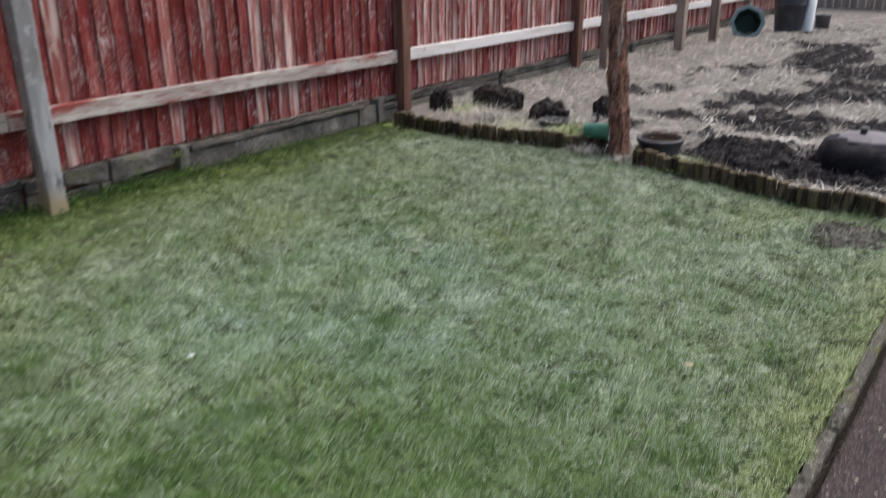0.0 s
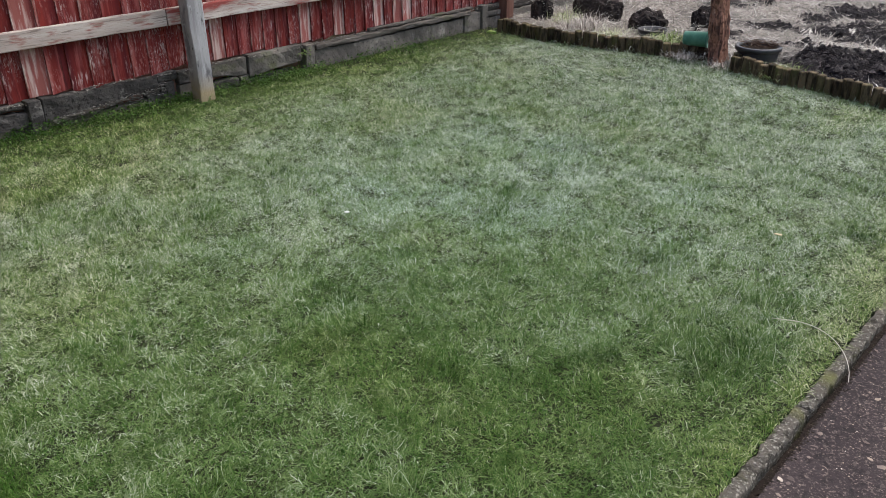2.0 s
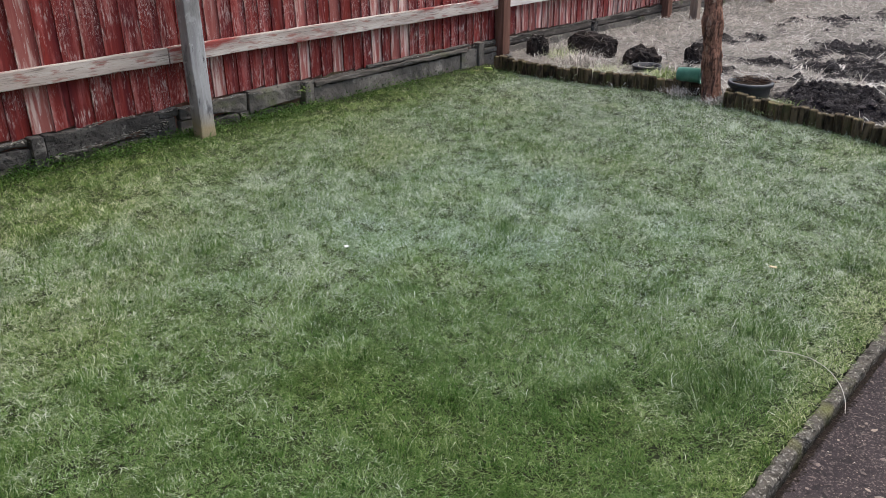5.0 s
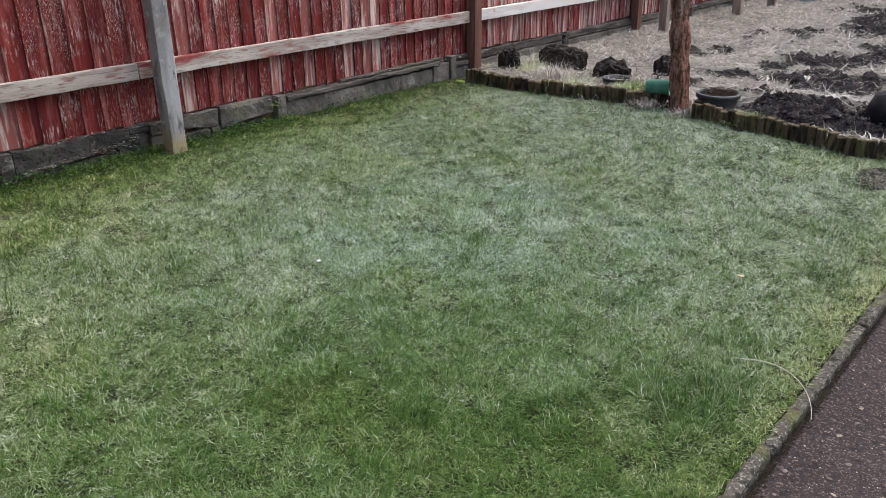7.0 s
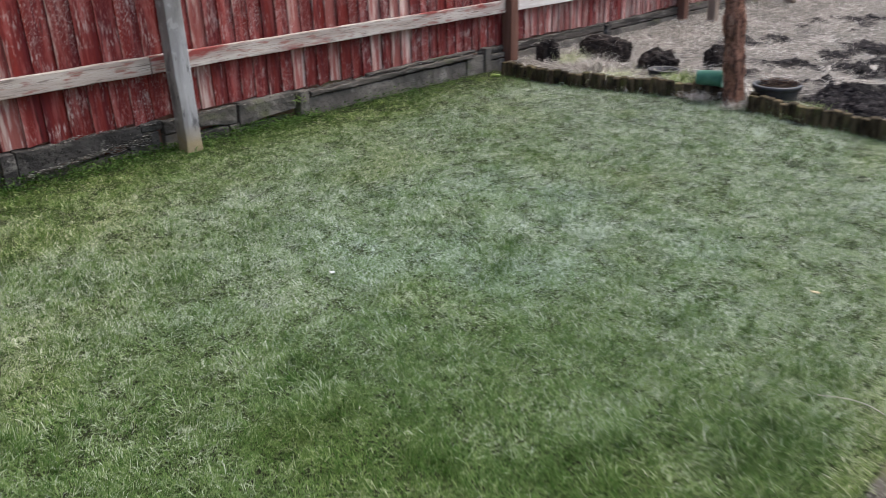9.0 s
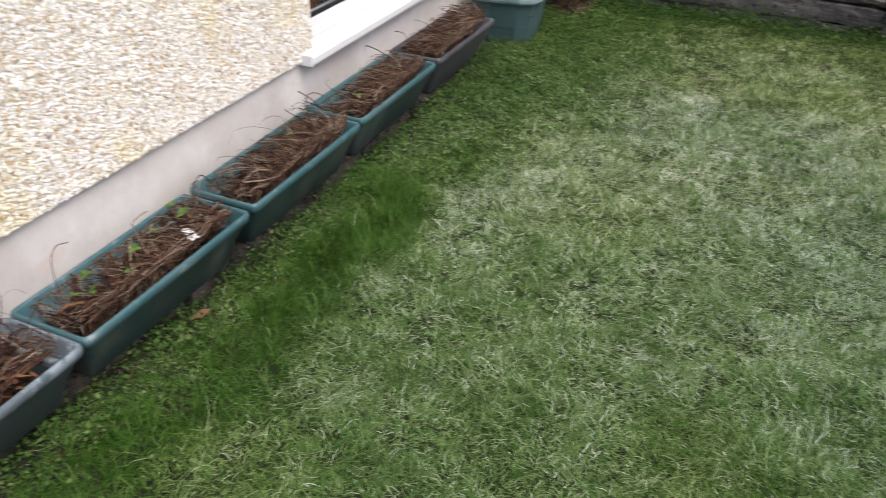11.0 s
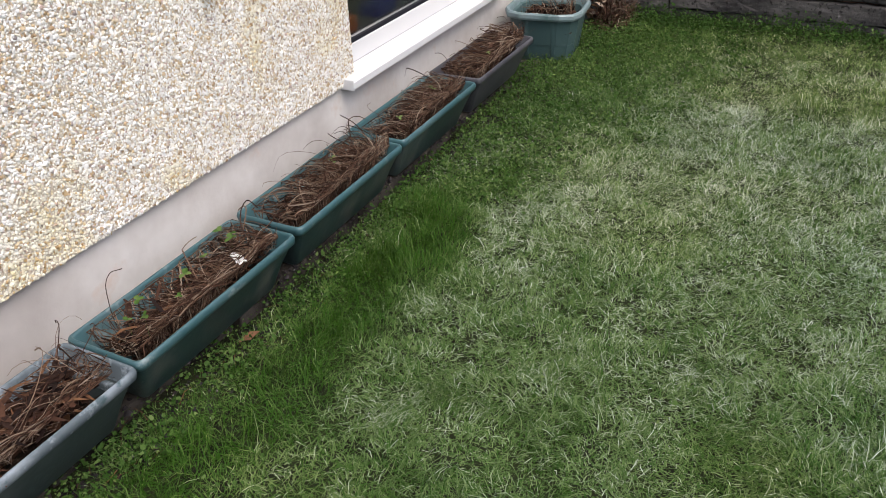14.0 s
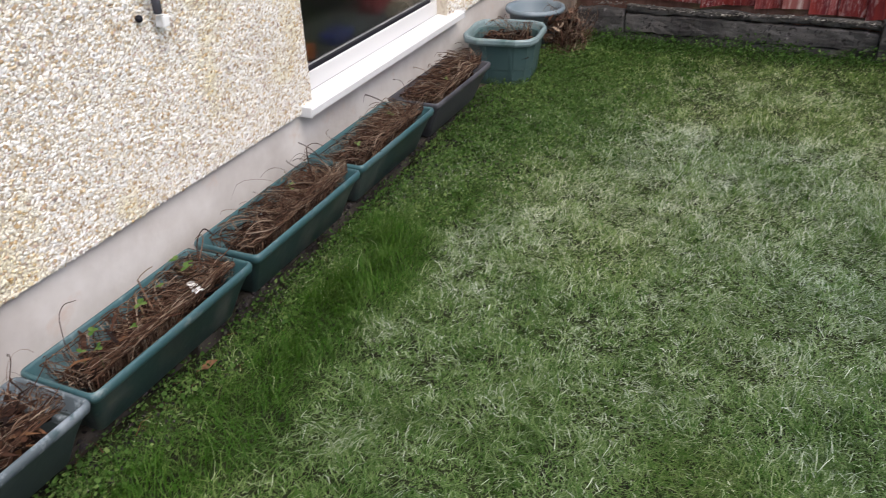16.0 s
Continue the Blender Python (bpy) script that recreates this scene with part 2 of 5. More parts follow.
m_pale_concrete = surface("pale_weathered_concrete", (0.13, 0.117, 0.104), 0.9,
                          [(2.5, (0.06, 0.055, 0.05), 0.45, 0.62), (9, (0.2, 0.185, 0.168), 0.56, 0.7), (3, (0.1, 0.105, 0.06), 0.58, 0.72, (1, 1, 2)), (50, (0.05, 0.046, 0.042), 0.58, 0.66)],
                          [(70, 0.004), (12, 0.006)], pieces=0.15)
m_ledge = surface("weathered_ledge_timber", (0.105, 0.092, 0.082), 0.9,
                  [(5, (0.045, 0.04, 0.036), 0.45, 0.6, (4, 0.4, 4)), (12, (0.2, 0.185, 0.17), 0.56, 0.68, (3, 0.4, 3)), (3, (0.09, 0.095, 0.05), 0.6, 0.74)],
                  [(35, 0.006, (3, 0.3, 3)), (12, 0.004)], pieces=0.2)
m_kerb = surface("kerb_concrete", (0.115, 0.103, 0.088), 0.95, [(30, (0.05, 0.044, 0.037), 0.5, 0.62), (110, (0.34, 0.32, 0.28), 0.55, 0.64), (5, (0.13, 0.13, 0.055), 0.52, 0.68)],
                 [(110, 0.016), (35, 0.02)], pieces=0.1)
m_path = surface("dark_path_concrete", (0.04, 0.031, 0.032), 0.8, [(3, (0.028, 0.022, 0.023), 0.4, 0.65), (140, (0.12, 0.094, 0.086), 0.54, 0.64), (40, (0.02, 0.016, 0.017), 0.5, 0.66)],
                 [(150, 0.004), (30, 0.003)], specular=0.08)
m_earth = surface("lawn_earth", (0.015, 0.018, 0.008), 0.95, [(20, (0.009, 0.0085, 0.005), 0.45, 0.6), (6, (0.022, 0.03, 0.01), 0.45, 0.65)], [(60, 0.006)])
m_ground = surface("bare_ground", (0.15, 0.13, 0.11), 0.95, [(2, (0.09, 0.075, 0.06), 0.4, 0.65), (20, (0.2, 0.18, 0.15), 0.5, 0.7)], [(20, 0.02)])
m_soil = surface("bed_soil", (0.16, 0.145, 0.13), 0.95, [(30, (0.06, 0.054, 0.05), 0.42, 0.6), (70, (0.36, 0.33, 0.3), 0.53, 0.66)],
                 [(70, 0.012), (20, 0.02)], attr=("dug", (0.012, 0.01, 0.011)))
m_clod = surface("dark_soil_clods", (0.016, 0.0135, 0.015), 0.75, [(25, (0.045, 0.038, 0.04), 0.5, 0.66), (80, (0.2, 0.18, 0.17), 0.63, 0.7)], [(60, 0.012)], islands=0.35)
m_log = surface("log_roll_timber", (0.1, 0.076, 0.046), 0.9, [(9, (0.028, 0.022, 0.015), 0.44, 0.58, (3, 3, 0.8)), (6, (0.065, 0.064, 0.026), 0.52, 0.68), (14, (0.14, 0.11, 0.065), 0.64, 0.74, (4, 4, 0.6))],
                [(40, 0.003, (4, 4, 0.5))], pieces=0.4)
m_bark = surface("rough_bark", (0.25, 0.13, 0.092), 0.95, [(14, (0.06, 0.034, 0.028), 0.5, 0.6, (2, 2, 0.5)), (9, (0.4, 0.29, 0.24), 0.55, 0.64, (2, 2, 0.6)), (40, (0.1, 0.05, 0.035), 0.5, 0.64)],
                 [(18, 0.02, (2, 2, 0.6)), (60, 0.006)])
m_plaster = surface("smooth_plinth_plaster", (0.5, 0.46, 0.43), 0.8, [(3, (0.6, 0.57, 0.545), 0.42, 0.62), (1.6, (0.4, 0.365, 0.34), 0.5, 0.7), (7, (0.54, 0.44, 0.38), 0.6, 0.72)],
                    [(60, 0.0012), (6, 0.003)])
m_dash_bed = surface("pebbledash_bed_coat", (0.58, 0.51, 0.41), 0.9, [(60, (0.42, 0.36, 0.29), 0.45, 0.65)], [(150, 0.003)])
m_upvc = surface("white_plastic", (0.63, 0.63, 0.635), 0.35, [(2, (0.58, 0.58, 0.58), 0.5, 0.75)], specular=0.5)
m_gasket = surface("black_gasket", (0.015, 0.015, 0.02), 0.5)


def speckled(name, stops, rough=0.7, stain=None):
    """Loose pieces whose colours run over a ramp, one colour a piece."""
    m = surface(name, (0.5, 0.5, 0.5), rough, [(120, (0.3, 0.3, 0.3), 0.5, 0.9)], [(150, 0.001)])
    nt = m.node_tree
    p = nt.nodes["Principled BSDF"]
    ramp = nt.nodes.new("ShaderNodeValToRGB")
    e = ramp.color_ramp.elements
    while len(e) < len(stops):
        e.new(0.5)
    for k, (at, tone) in enumerate(stops):
        e[k].position, e[k].color = at, (*tone, 1)
    nt.links.new(nt.nodes.new("ShaderNodeNewGeometry").outputs["Random Per Island"], ramp.inputs[0])
    grain = noise_factor(nt, nt.nodes["Texture Coordinate"].outputs["Object"], 90, 0.35, 0.7)
    shade = nt.nodes.new("ShaderNodeMapRange")
    shade.inputs[3].default_value, shade.inputs[4].default_value = 0.82, 1.08
    nt.links.new(grain, shade.inputs[0])
    hs = nt.nodes.new("ShaderNodeHueSaturation")
    nt.links.new(ramp.outputs[0], hs.inputs["Color"])
    nt.links.new(shade.outputs[0], hs.inputs["Value"])
    tone = hs.outputs[0]
    if stain:                                # soft patches of algae or lime over many pieces: scale, tint, low, high
        mul = nt.nodes.new("ShaderNodeMix")
        mul.data_type, mul.blend_type = "RGBA", "MULTIPLY"
        nt.links.new(noise_factor(nt, nt.nodes["Texture Coordinate"].outputs["Object"], stain[0], stain[2], stain[3], 3.0), mul.inputs[0])
        nt.links.new(tone, mul.inputs[6])
        mul.inputs[7].default_value = (*stain[1], 1)
        tone = mul.outputs[2]
    nt.links.new(tone, p.inputs["Base Color"])
    return m


m_chips = speckled("cream_stone_chips", [(0.0, (0.36, 0.25, 0.15)), (0.08, (0.6, 0.46, 0.28)), (0.2, (0.73, 0.66, 0.53)), (0.38, (0.82, 0.78, 0.71)), (0.66, (0.89, 0.875, 0.85)), (0.93, (0.85, 0.82, 0.79)), (0.97, (0.55, 0.42, 0.36)), (1.0, (0.28, 0.25, 0.24))],
                   stain=(4.0, (0.93, 0.88, 0.68), 0.56, 0.72))
m_path_stone = speckled("path_pebbles", [(0.0, (0.05, 0.04, 0.038)), (0.5, (0.11, 0.085, 0.078)), (0.8, (0.19, 0.15, 0.13)), (0.97, (0.3, 0.24, 0.19)), (1.0, (0.5, 0.46, 0.42))])
m_dead = speckled("dead_plant_stems", [(0.0, (0.014, 0.008, 0.006)), (0.3, (0.045, 0.021, 0.014)), (0.55, (0.095, 0.05, 0.033)), (0.8, (0.19, 0.12, 0.078)), (1.0, (0.38, 0.31, 0.24))])
m_dead_leaf = speckled("dead_leaves", [(0.0, (0.012, 0.007, 0.006)), (0.5, (0.032, 0.016, 0.011)), (0.85, (0.07, 0.033, 0.02)), (1.0, (0.17, 0.085, 0.04))])
m_straw = speckled("bleached_straw", [(0.0, (0.1, 0.086, 0.076)), (0.3, (0.25, 0.218, 0.19)), (0.7, (0.43, 0.395, 0.355)), (1.0, (0.72, 0.7, 0.66))], 0.85)
m_straw_pale = speckled("white_straw", [(0.0, (0.26, 0.23, 0.2)), (0.5, (0.46, 0.42, 0.38)), (1.0, (0.72, 0.69, 0.65))], 0.85)
m_soil_dark = surface("potting_soil", (0.022, 0.015, 0.011), 0.95, [(60, (0.055, 0.038, 0.028), 0.5, 0.68)], [(70, 0.01)])
m_green_plastic = surface("dark_green_plastic", (0.018, 0.038, 0.04), 0.42, [(3, (0.03, 0.058, 0.06), 0.45, 0.68), (9, (0.1, 0.105, 0.097), 0.5, 0.72, (1, 1, 0.4)), (60, (0.09, 0.11, 0.11), 0.62, 0.7), (1.6, (0.016, 0.03, 0.031), 0.5, 0.68)], [(50, 0.0006)], pieces=0.12, specular=0.5)
m_faded_plastic = surface("faded_grey_green_plastic", (0.03, 0.042, 0.043), 0.55, [(4, (0.07, 0.082, 0.086), 0.5, 0.68), (20, (0.05, 0.07, 0.07), 0.6, 0.7)], [(40, 0.001)], specular=0.45)
m_faded_rim = surface("chalky_faded_plastic", (0.1, 0.12, 0.135), 0.6, [(6, (0.22, 0.25, 0.28), 0.48, 0.62), (45, (0.25, 0.285, 0.31), 0.55, 0.68), (22, (0.07, 0.1, 0.11), 0.58, 0.68)], [(40, 0.001)])
# green rim: base lightened to carry the roll's highlight, with worn spots over it
m_green_rim = surface("worn_highlit_green_rim", (0.034, 0.082, 0.092), 0.38, [(5, (0.055, 0.1, 0.11), 0.45, 0.66), (20, (0.16, 0.2, 0.205), 0.6, 0.72)], [(40, 0.0008)], pieces=0.12, specular=0.5)
m_black_plastic = surface("black_plastic", (0.022, 0.022, 0.026), 0.5, [(5, (0.05, 0.05, 0.055), 0.5, 0.7)], [(40, 0.0008)], specular=0.45)
m_slate_plastic = surface("charcoal_plastic", (0.05, 0.05, 0.058), 0.5, [(5, (0.085, 0.085, 0.095), 0.5, 0.7)], [(40, 0.0008)], specular=0.4)
m_tub_plastic = surface("sea_green_plastic", (0.042, 0.078, 0.08), 0.4, [(3, (0.06, 0.1, 0.1), 0.45, 0.68), (14, (0.1, 0.14, 0.135), 0.62, 0.74)], [(40, 0.0008)], specular=0.5)
m_tub_rim = surface("pale_green_plastic_rim", (0.16, 0.215, 0.225), 0.45, [(6, (0.07, 0.12, 0.12), 0.5, 0.7), (14, (0.2, 0.245, 0.24), 0.6, 0.72)], specular=0.5)
m_blue_plastic = surface("blue_grey_plastic", (0.15, 0.19, 0.22), 0.5, [(5, (0.22, 0.26, 0.29), 0.5, 0.7)], specular=0.5)
m_bright_green = surface("bright_green_plastic", (0.05, 0.17, 0.115), 0.5, [(9, (0.1, 0.25, 0.19), 0.5, 0.7)], specular=0.5)
m_white = surface("white_film", (0.75, 0.75, 0.74), 0.5, [(20, (0.5, 0.5, 0.48), 0.6, 0.75)])
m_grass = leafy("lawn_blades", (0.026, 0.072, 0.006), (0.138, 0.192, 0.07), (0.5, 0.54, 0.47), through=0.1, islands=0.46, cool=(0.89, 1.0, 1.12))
m_weed = leafy("weed_leaves", (0.024, 0.058, 0.009), (0.054, 0.105, 0.02), (0.14, 0.19, 0.06), through=0.2)
m_glass = bpy.data.materials.new("window_glass")
m_glass.use_nodes = True
gp = m_glass.node_tree.nodes["Principled BSDF"]
gp.inputs["Transmission Weight"].default_value, gp.inputs["Roughness"].default_value, gp.inputs["IOR"].default_value = 1.0, 0.14, 1.45

# ---- ground ----
bm = bmesh.new()
bmesh.ops.create_grid(bm, x_segments=40, y_segments=40, size=400)
ground = part("ground", bm, m_ground)
ground.location.z = -0.14
tagged(ground, "bare brown earth round the garden", "ground", kind="structure")

bm = box(FENCE - 0.02, -0.6, -0.13, KERB - 0.002, 5.62, 0.0)
lawn = part("lawn", bm, m_earth)
tagged(lawn, "rough winter lawn of pale and green grass", "lawn", kind="structure")

bm = box(-0.477, -6.0, -0.2, 1.9, 6.2, -0.014)
path = part("path", bm, m_path)
tagged(path, "dark wet concrete path with worn pebbles", "path", kind="structure")
n = 22000
px, py = rng.uniform(-0.468, 0.6, n), rng.uniform(0.9, 5.9, n)
size = rng.uniform(0.0008, 0.003, n) * np.where(rng.random(n) < 0.07, rng.uniform(1.5, 3.2, n), 0.8)
cx = np.array([(1, 0, 0), (0.3, 0.9, 0), (-0.8, 0.6, 0), (-0.9, -0.5, 0), (0.2, -1, 0), (0.05, 0, 0.34)])
turn = rng.uniform(0, 6.3, n)
loc = cx[None] * np.stack([size * rng.uniform(1, 1.7, n), size, size], 1)[:, None]
loc = np.stack([loc[..., 0] * np.cos(turn)[:, None] - loc[..., 1] * np.sin(turn)[:, None], loc[..., 0] * np.sin(turn)[:, None] + loc[..., 1] * np.cos(turn)[:, None], loc[..., 2]], -1)
v = (loc + np.stack([px, py, np.full(n, -0.0135)], 1)[:, None]).reshape(-1, 3)
f = (np.arange(n)[:, None, None] * 6 + np.array([(0, 1, 5), (1, 2, 5), (2, 3, 5), (3, 4, 5), (4, 0, 5)])[None]).reshape(-1, 3)
fast_mesh("pebbles", v, f, m_path_stone, path, "small worn pebbles in the concrete", "stuff")


# ---- kerb: concrete edging lengths ----
def kerb_mesh(seed):
    bm = cuts(box(-0.02, -0.456, -0.16, 0.02, 0.456, 0.006, 0.013, 3), 1, [k * 0.015 for k in range(-30, 31)])
    roughen(roughen(bm, 0.006, 0.035, seed), 0.004, 0.014, seed)
    me = bpy.data.meshes.new("edging_stone")
    bm.to_mesh(me)
    bm.free()
    me.materials.append(m_kerb)
    return me


kerb = thing("kerb", -0.52, 0, 0, "narrow mossy concrete kerb between lawn and path", "kerb", kind="structure")
kerb_meshes = [kerb_mesh(s) for s in (0.0, 3.3, 7.1)]
for k in range(7):
    piece("edging_stone", kerb_meshes[k % 3], kerb, pose(0.003 * math.sin(k * 2.1), -0.3 + 0.918 * k, 0.004 * math.sin(k * 3.7), 0, 0, 0.25 * math.sin(k * 1.7)))

# dark dirt and crumbs in the joint beside the path
n = 9000
px, py = -0.497 + np.abs(rng.normal(0, 0.011, n)), rng.uniform(0.9, 5.6, n)
px = px + 0.006 * np.sin(py * 9) * np.sin(py * 3.1)
size = rng.uniform(0.0015, 0.005, n)
loc = cx[None] * size[:, None, None] * (1 + rng.normal(0, 0.2, (n, 6, 3)))
v = (loc + np.stack([px, py, np.where(px < -0.478, -0.032, -0.0135)], 1)[:, None]).reshape(-1, 3)
f = (np.arange(n)[:, None, None] * 6 + np.array([(0, 1, 5), (1, 2, 5), (2, 3, 5), (3, 4, 5), (4, 0, 5)])[None]).reshape(-1, 3)
fast_mesh("dirt", v, f, surface("joint_dirt", (0.016, 0.012, 0.01), 0.95, [(60, (0.035, 0.028, 0.02), 0.55, 0.7)], islands=0.4), path, "dark dirt along the kerb", "stuff")

# ---- house wall with window ----
house = thing("house_wall", 0, 0, 0, "cream pebbledashed house wall over a smooth grey plinth", "wall", kind="structure")
W0, W1, S0, S1 = -3.735, -2.645, 0.32, 1.5      # the window opening
BELL = 0.284
right_end = -0.86


def wall_part(name, x0, z0, x1, z1, y, material, depth=0.26, label=""):
    return part(name, cuts(box(x0, WALL - depth - 0.012, z0, x1, y, z1), 0, []), material, house, label)


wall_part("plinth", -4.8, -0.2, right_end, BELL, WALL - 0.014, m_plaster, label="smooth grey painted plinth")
wall_part("bed_coat", W1, BELL + 0.001, right_end, 2.7, WALL, m_dash_bed)
wall_part("bed_coat", -4.8, BELL + 0.001, W0, 2.7, WALL, m_dash_bed)
wall_part("bed_coat", W0 + 0.001, S1, W1 - 0.001, 2.699, WALL - 0.001, m_dash_bed)
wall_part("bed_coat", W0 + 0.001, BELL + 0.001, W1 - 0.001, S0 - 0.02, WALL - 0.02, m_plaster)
part("side_wall", box(right_end - 0.26, -6.0, -0.2, right_end - 0.002, WALL - 0.28, 2.7), m_dash_bed, house)


def chips(x0, x1, z0, z1, count, seed):
    r = np.random.default_rng(seed)
    pitch = math.sqrt((x1 - x0) * (z1 - z0) / count)
    gx, gz = np.meshgrid(np.arange(x0 + pitch / 2, x1, pitch), np.arange(z0 + pitch / 2, z1, pitch * 0.87))
    gx = gx + (np.arange(gx.shape[0]) % 2)[:, None] * pitch / 2
    gx, gz = gx.ravel() + r.normal(0, pitch * 0.22, gx.size), gz.ravel() + r.normal(0, pitch * 0.22, gx.size)
    keep = (gx > x0 + 0.002) & (gx < x1 - 0.002) & (gz > z0 - 0.004)
    gx, gz = gx[keep], gz[keep]
    k = len(gx)
    shape = np.array([(1, 0, 0), (0.5, 0, 0.85), (-0.5, 0, 0.8), (-1, 0, 0), (-0.45, 0, -0.9), (0.55, 0, -0.8), (0.3, 0.7, 0.25), (-0.35, 0.75, -0.15)])
    s = (0.5 + 0.6 * r.random((k, 1, 1)) ** 2) * pitch * 0.84
    p = shape[None] * s * np.concatenate([r.uniform(0.8, 1.35, (k, 1, 1)), r.uniform(0.5, 1.0, (k, 1, 1)), r.uniform(0.7, 1.1, (k, 1, 1))], 2) + r.normal(0, 0.2, (k, 8, 3)) * s
    a = r.uniform(0, 6.3, k)[:, None]
    tilt = r.normal(0, 0.45, (k, 1))
    x, y, z = p[..., 0] * np.cos(a) - p[..., 2] * np.sin(a), p[..., 1], p[..., 0] * np.sin(a) + p[..., 2] * np.cos(a)
    y = y + x * np.sin(tilt) * 0.6
    v = np.stack([x + gx[:, None], y + WALL + 0.0005, z + gz[:, None]], -1).reshape(-1, 3)
    f = np.array([(0, 6, 1), (1, 6, 2), (2, 6, 7), (2, 7, 3), (3, 7, 4), (4, 7, 5), (5, 7, 6), (5, 6, 0)])
    f = (np.arange(k)[:, None, None] * 8 + f[None]).reshape(-1, 3)
    return v, f


for x0, x1, z0, z1, count, seed in ((W1, right_end, BELL, 1.3, 46000, 1), (-4.7, W0, BELL, 1.0, 7000, 2)):
    fast_mesh("pebbledash", *chips(x0, x1, z0, z1, count, seed), m_chips, house, "cream and tan stone chips", "stuff")

# window: frame, sill, pane, gasket
window = thing("window_1", 0, 0, 0, "white plastic window with a low sloping sill", "window", kind="structure")
FY = WALL - 0.045                                  # outer face of the frame
bottom_rail = part("bottom_rail", box(W0, FY - 0.06, S0 - 0.019, W1, FY, 0.374, 0.005, 2), m_upvc, window)
part("left_stile", box(W1 - 0.055, FY - 0.06, 0.376, W1 - 0.001, FY - 0.001, 1.44, 0.006, 2), m_upvc, window)
part("right_stile", box(W0 + 0.001, FY - 0.06, 0.376, W0 + 0.055, FY - 0.001, 1.44, 0.006, 2), m_upvc, window)
part("top_rail", box(W0, FY - 0.06, 1.441, W1, FY, S1 - 0.001, 0.006, 2), m_upvc, window)
part("gasket", box(W0 + 0.056, FY - 0.02, 0.3745, W1 - 0.056, FY - 0.006, 0.386), m_gasket, bottom_rail, "thin black rubber gasket")
pane = part("pane", box(W0 + 0.05, FY - 0.034, 0.37, W1 - 0.05, FY - 0.028, 1.45), m_glass, window)
pane.visible_shadow = False
part("joint_seal", box(W0, FY - 0.01, 0.3135, W1, FY + 0.0012, 0.3148), m_grey_post, bottom_rail, "thin dark seal line")
bm = bmesh.new()
prof = [(FY - 0.03, 0.313), (FY + 0.0015, 0.313), (WALL + 0.03, 0.304), (WALL + 0.036, 0.299), (WALL + 0.036, 0.277), (WALL + 0.03, 0.275), (WALL + 0.028, 0.287), (FY - 0.03, 0.29)]
ends = []
for x in (-3.84, W1 + 0.062):
    ends.append([bm.verts.new((x, y, z)) for y, z in prof])
for k in range(len(prof)):
    j = (k + 1) % len(prof)
    bm.faces.new((ends[0][k], ends[1][k], ends[1][j], ends[0][j]))
bm.faces.new(ends[0][::-1])
bm.faces.new(ends[1])
bmesh.ops.recalc_face_normals(bm, faces=bm.faces)
sill = part("sill", bm, m_upvc, window)
for x in (-3.846, W1 + 0.062):
    part("sill_cap", box(x, WALL - 0.02, 0.273, x + 0.006, WALL + 0.039, 0.309, 0.002), m_upvc, sill)

# the room behind the pane; its wall tone carries the glass's grey-green reflection
m_room = surface("reflection_toned_room_wall", (0.12, 0.145, 0.13), 0.9, [(2, (0.06, 0.075, 0.062), 0.4, 0.7)])
room = thing("room", 0, 0, 0, "dim room behind the window", "room", kind="structure")
for name, b in (("back_wall", (-4.6, -2.6, -0.2, -1.2, -2.5, 2.5)), ("side_wall", (-4.7, -2.5, -0.2, -4.6, WALL - 0.29, 2.5)), ("side_wall", (-1.2, -2.5, -0.2, -1.12, WALL - 0.29, 2.5)),
                ("floor", (-4.6, -2.5, -0.28, -1.2, WALL - 0.29, -0.2)), ("ceiling", (-4.6, -2.5, 2.5, -1.2, WALL - 0.29, 2.56))):
    part(name, box(*b), m_room, room)
part("inner_sill", box(W0, WALL - 0.5, 0.30, W1, FY - 0.07, 0.335, 0.006), surface("dark_inner_sill", (0.02, 0.022, 0.022), 0.8, [(9, (0.035, 0.035, 0.033), 0.5, 0.7)], specular=0.1), room)
# plain coloured blocks added in place of indistinct colour blurs in the pane
for name, x, y, w, d, h, tone, label in (("fabric_box", -3.63, -0.4, 0.14, 0.1, 0.2, (0.1, 0.008, 0.01), "red block added for a red blur in the window"), ("folded_cloth", -3.18, -0.33, 0.14, 0.08, 0.045, (0.01, 0.014, 0.07), "dark blue block added for a blue blur in the window"),
                                          ("plant_pot", -2.93, -0.32, 0.07, 0.07, 0.06, (0.12, 0.035, 0.01), "small orange block added for an orange blur in the window"), ("parcel", -3.58, -0.27, 0.1, 0.06, 0.05, (0.1, 0.09, 0.06), "pale block added for a beige blur in the window")):
    mm = surface(name + "_stuff", tone, 0.8, [(30, tuple(c * 0.7 for c in tone), 0.45, 0.65)])
    tagged(part(name, roughen(cuts(box(x - w / 2, y - d / 2, 0.336, x + w / 2, y + d / 2, 0.336 + h, 0.012, 2), 0, [x]), 0.004, 0.05, x), mm), label, name.replace("_", " "))

# ---- fence ----
fence = thing("fence", FENCE, 0, 0, "red painted close-board fence on concrete gravel boards", "fence", kind="structure")


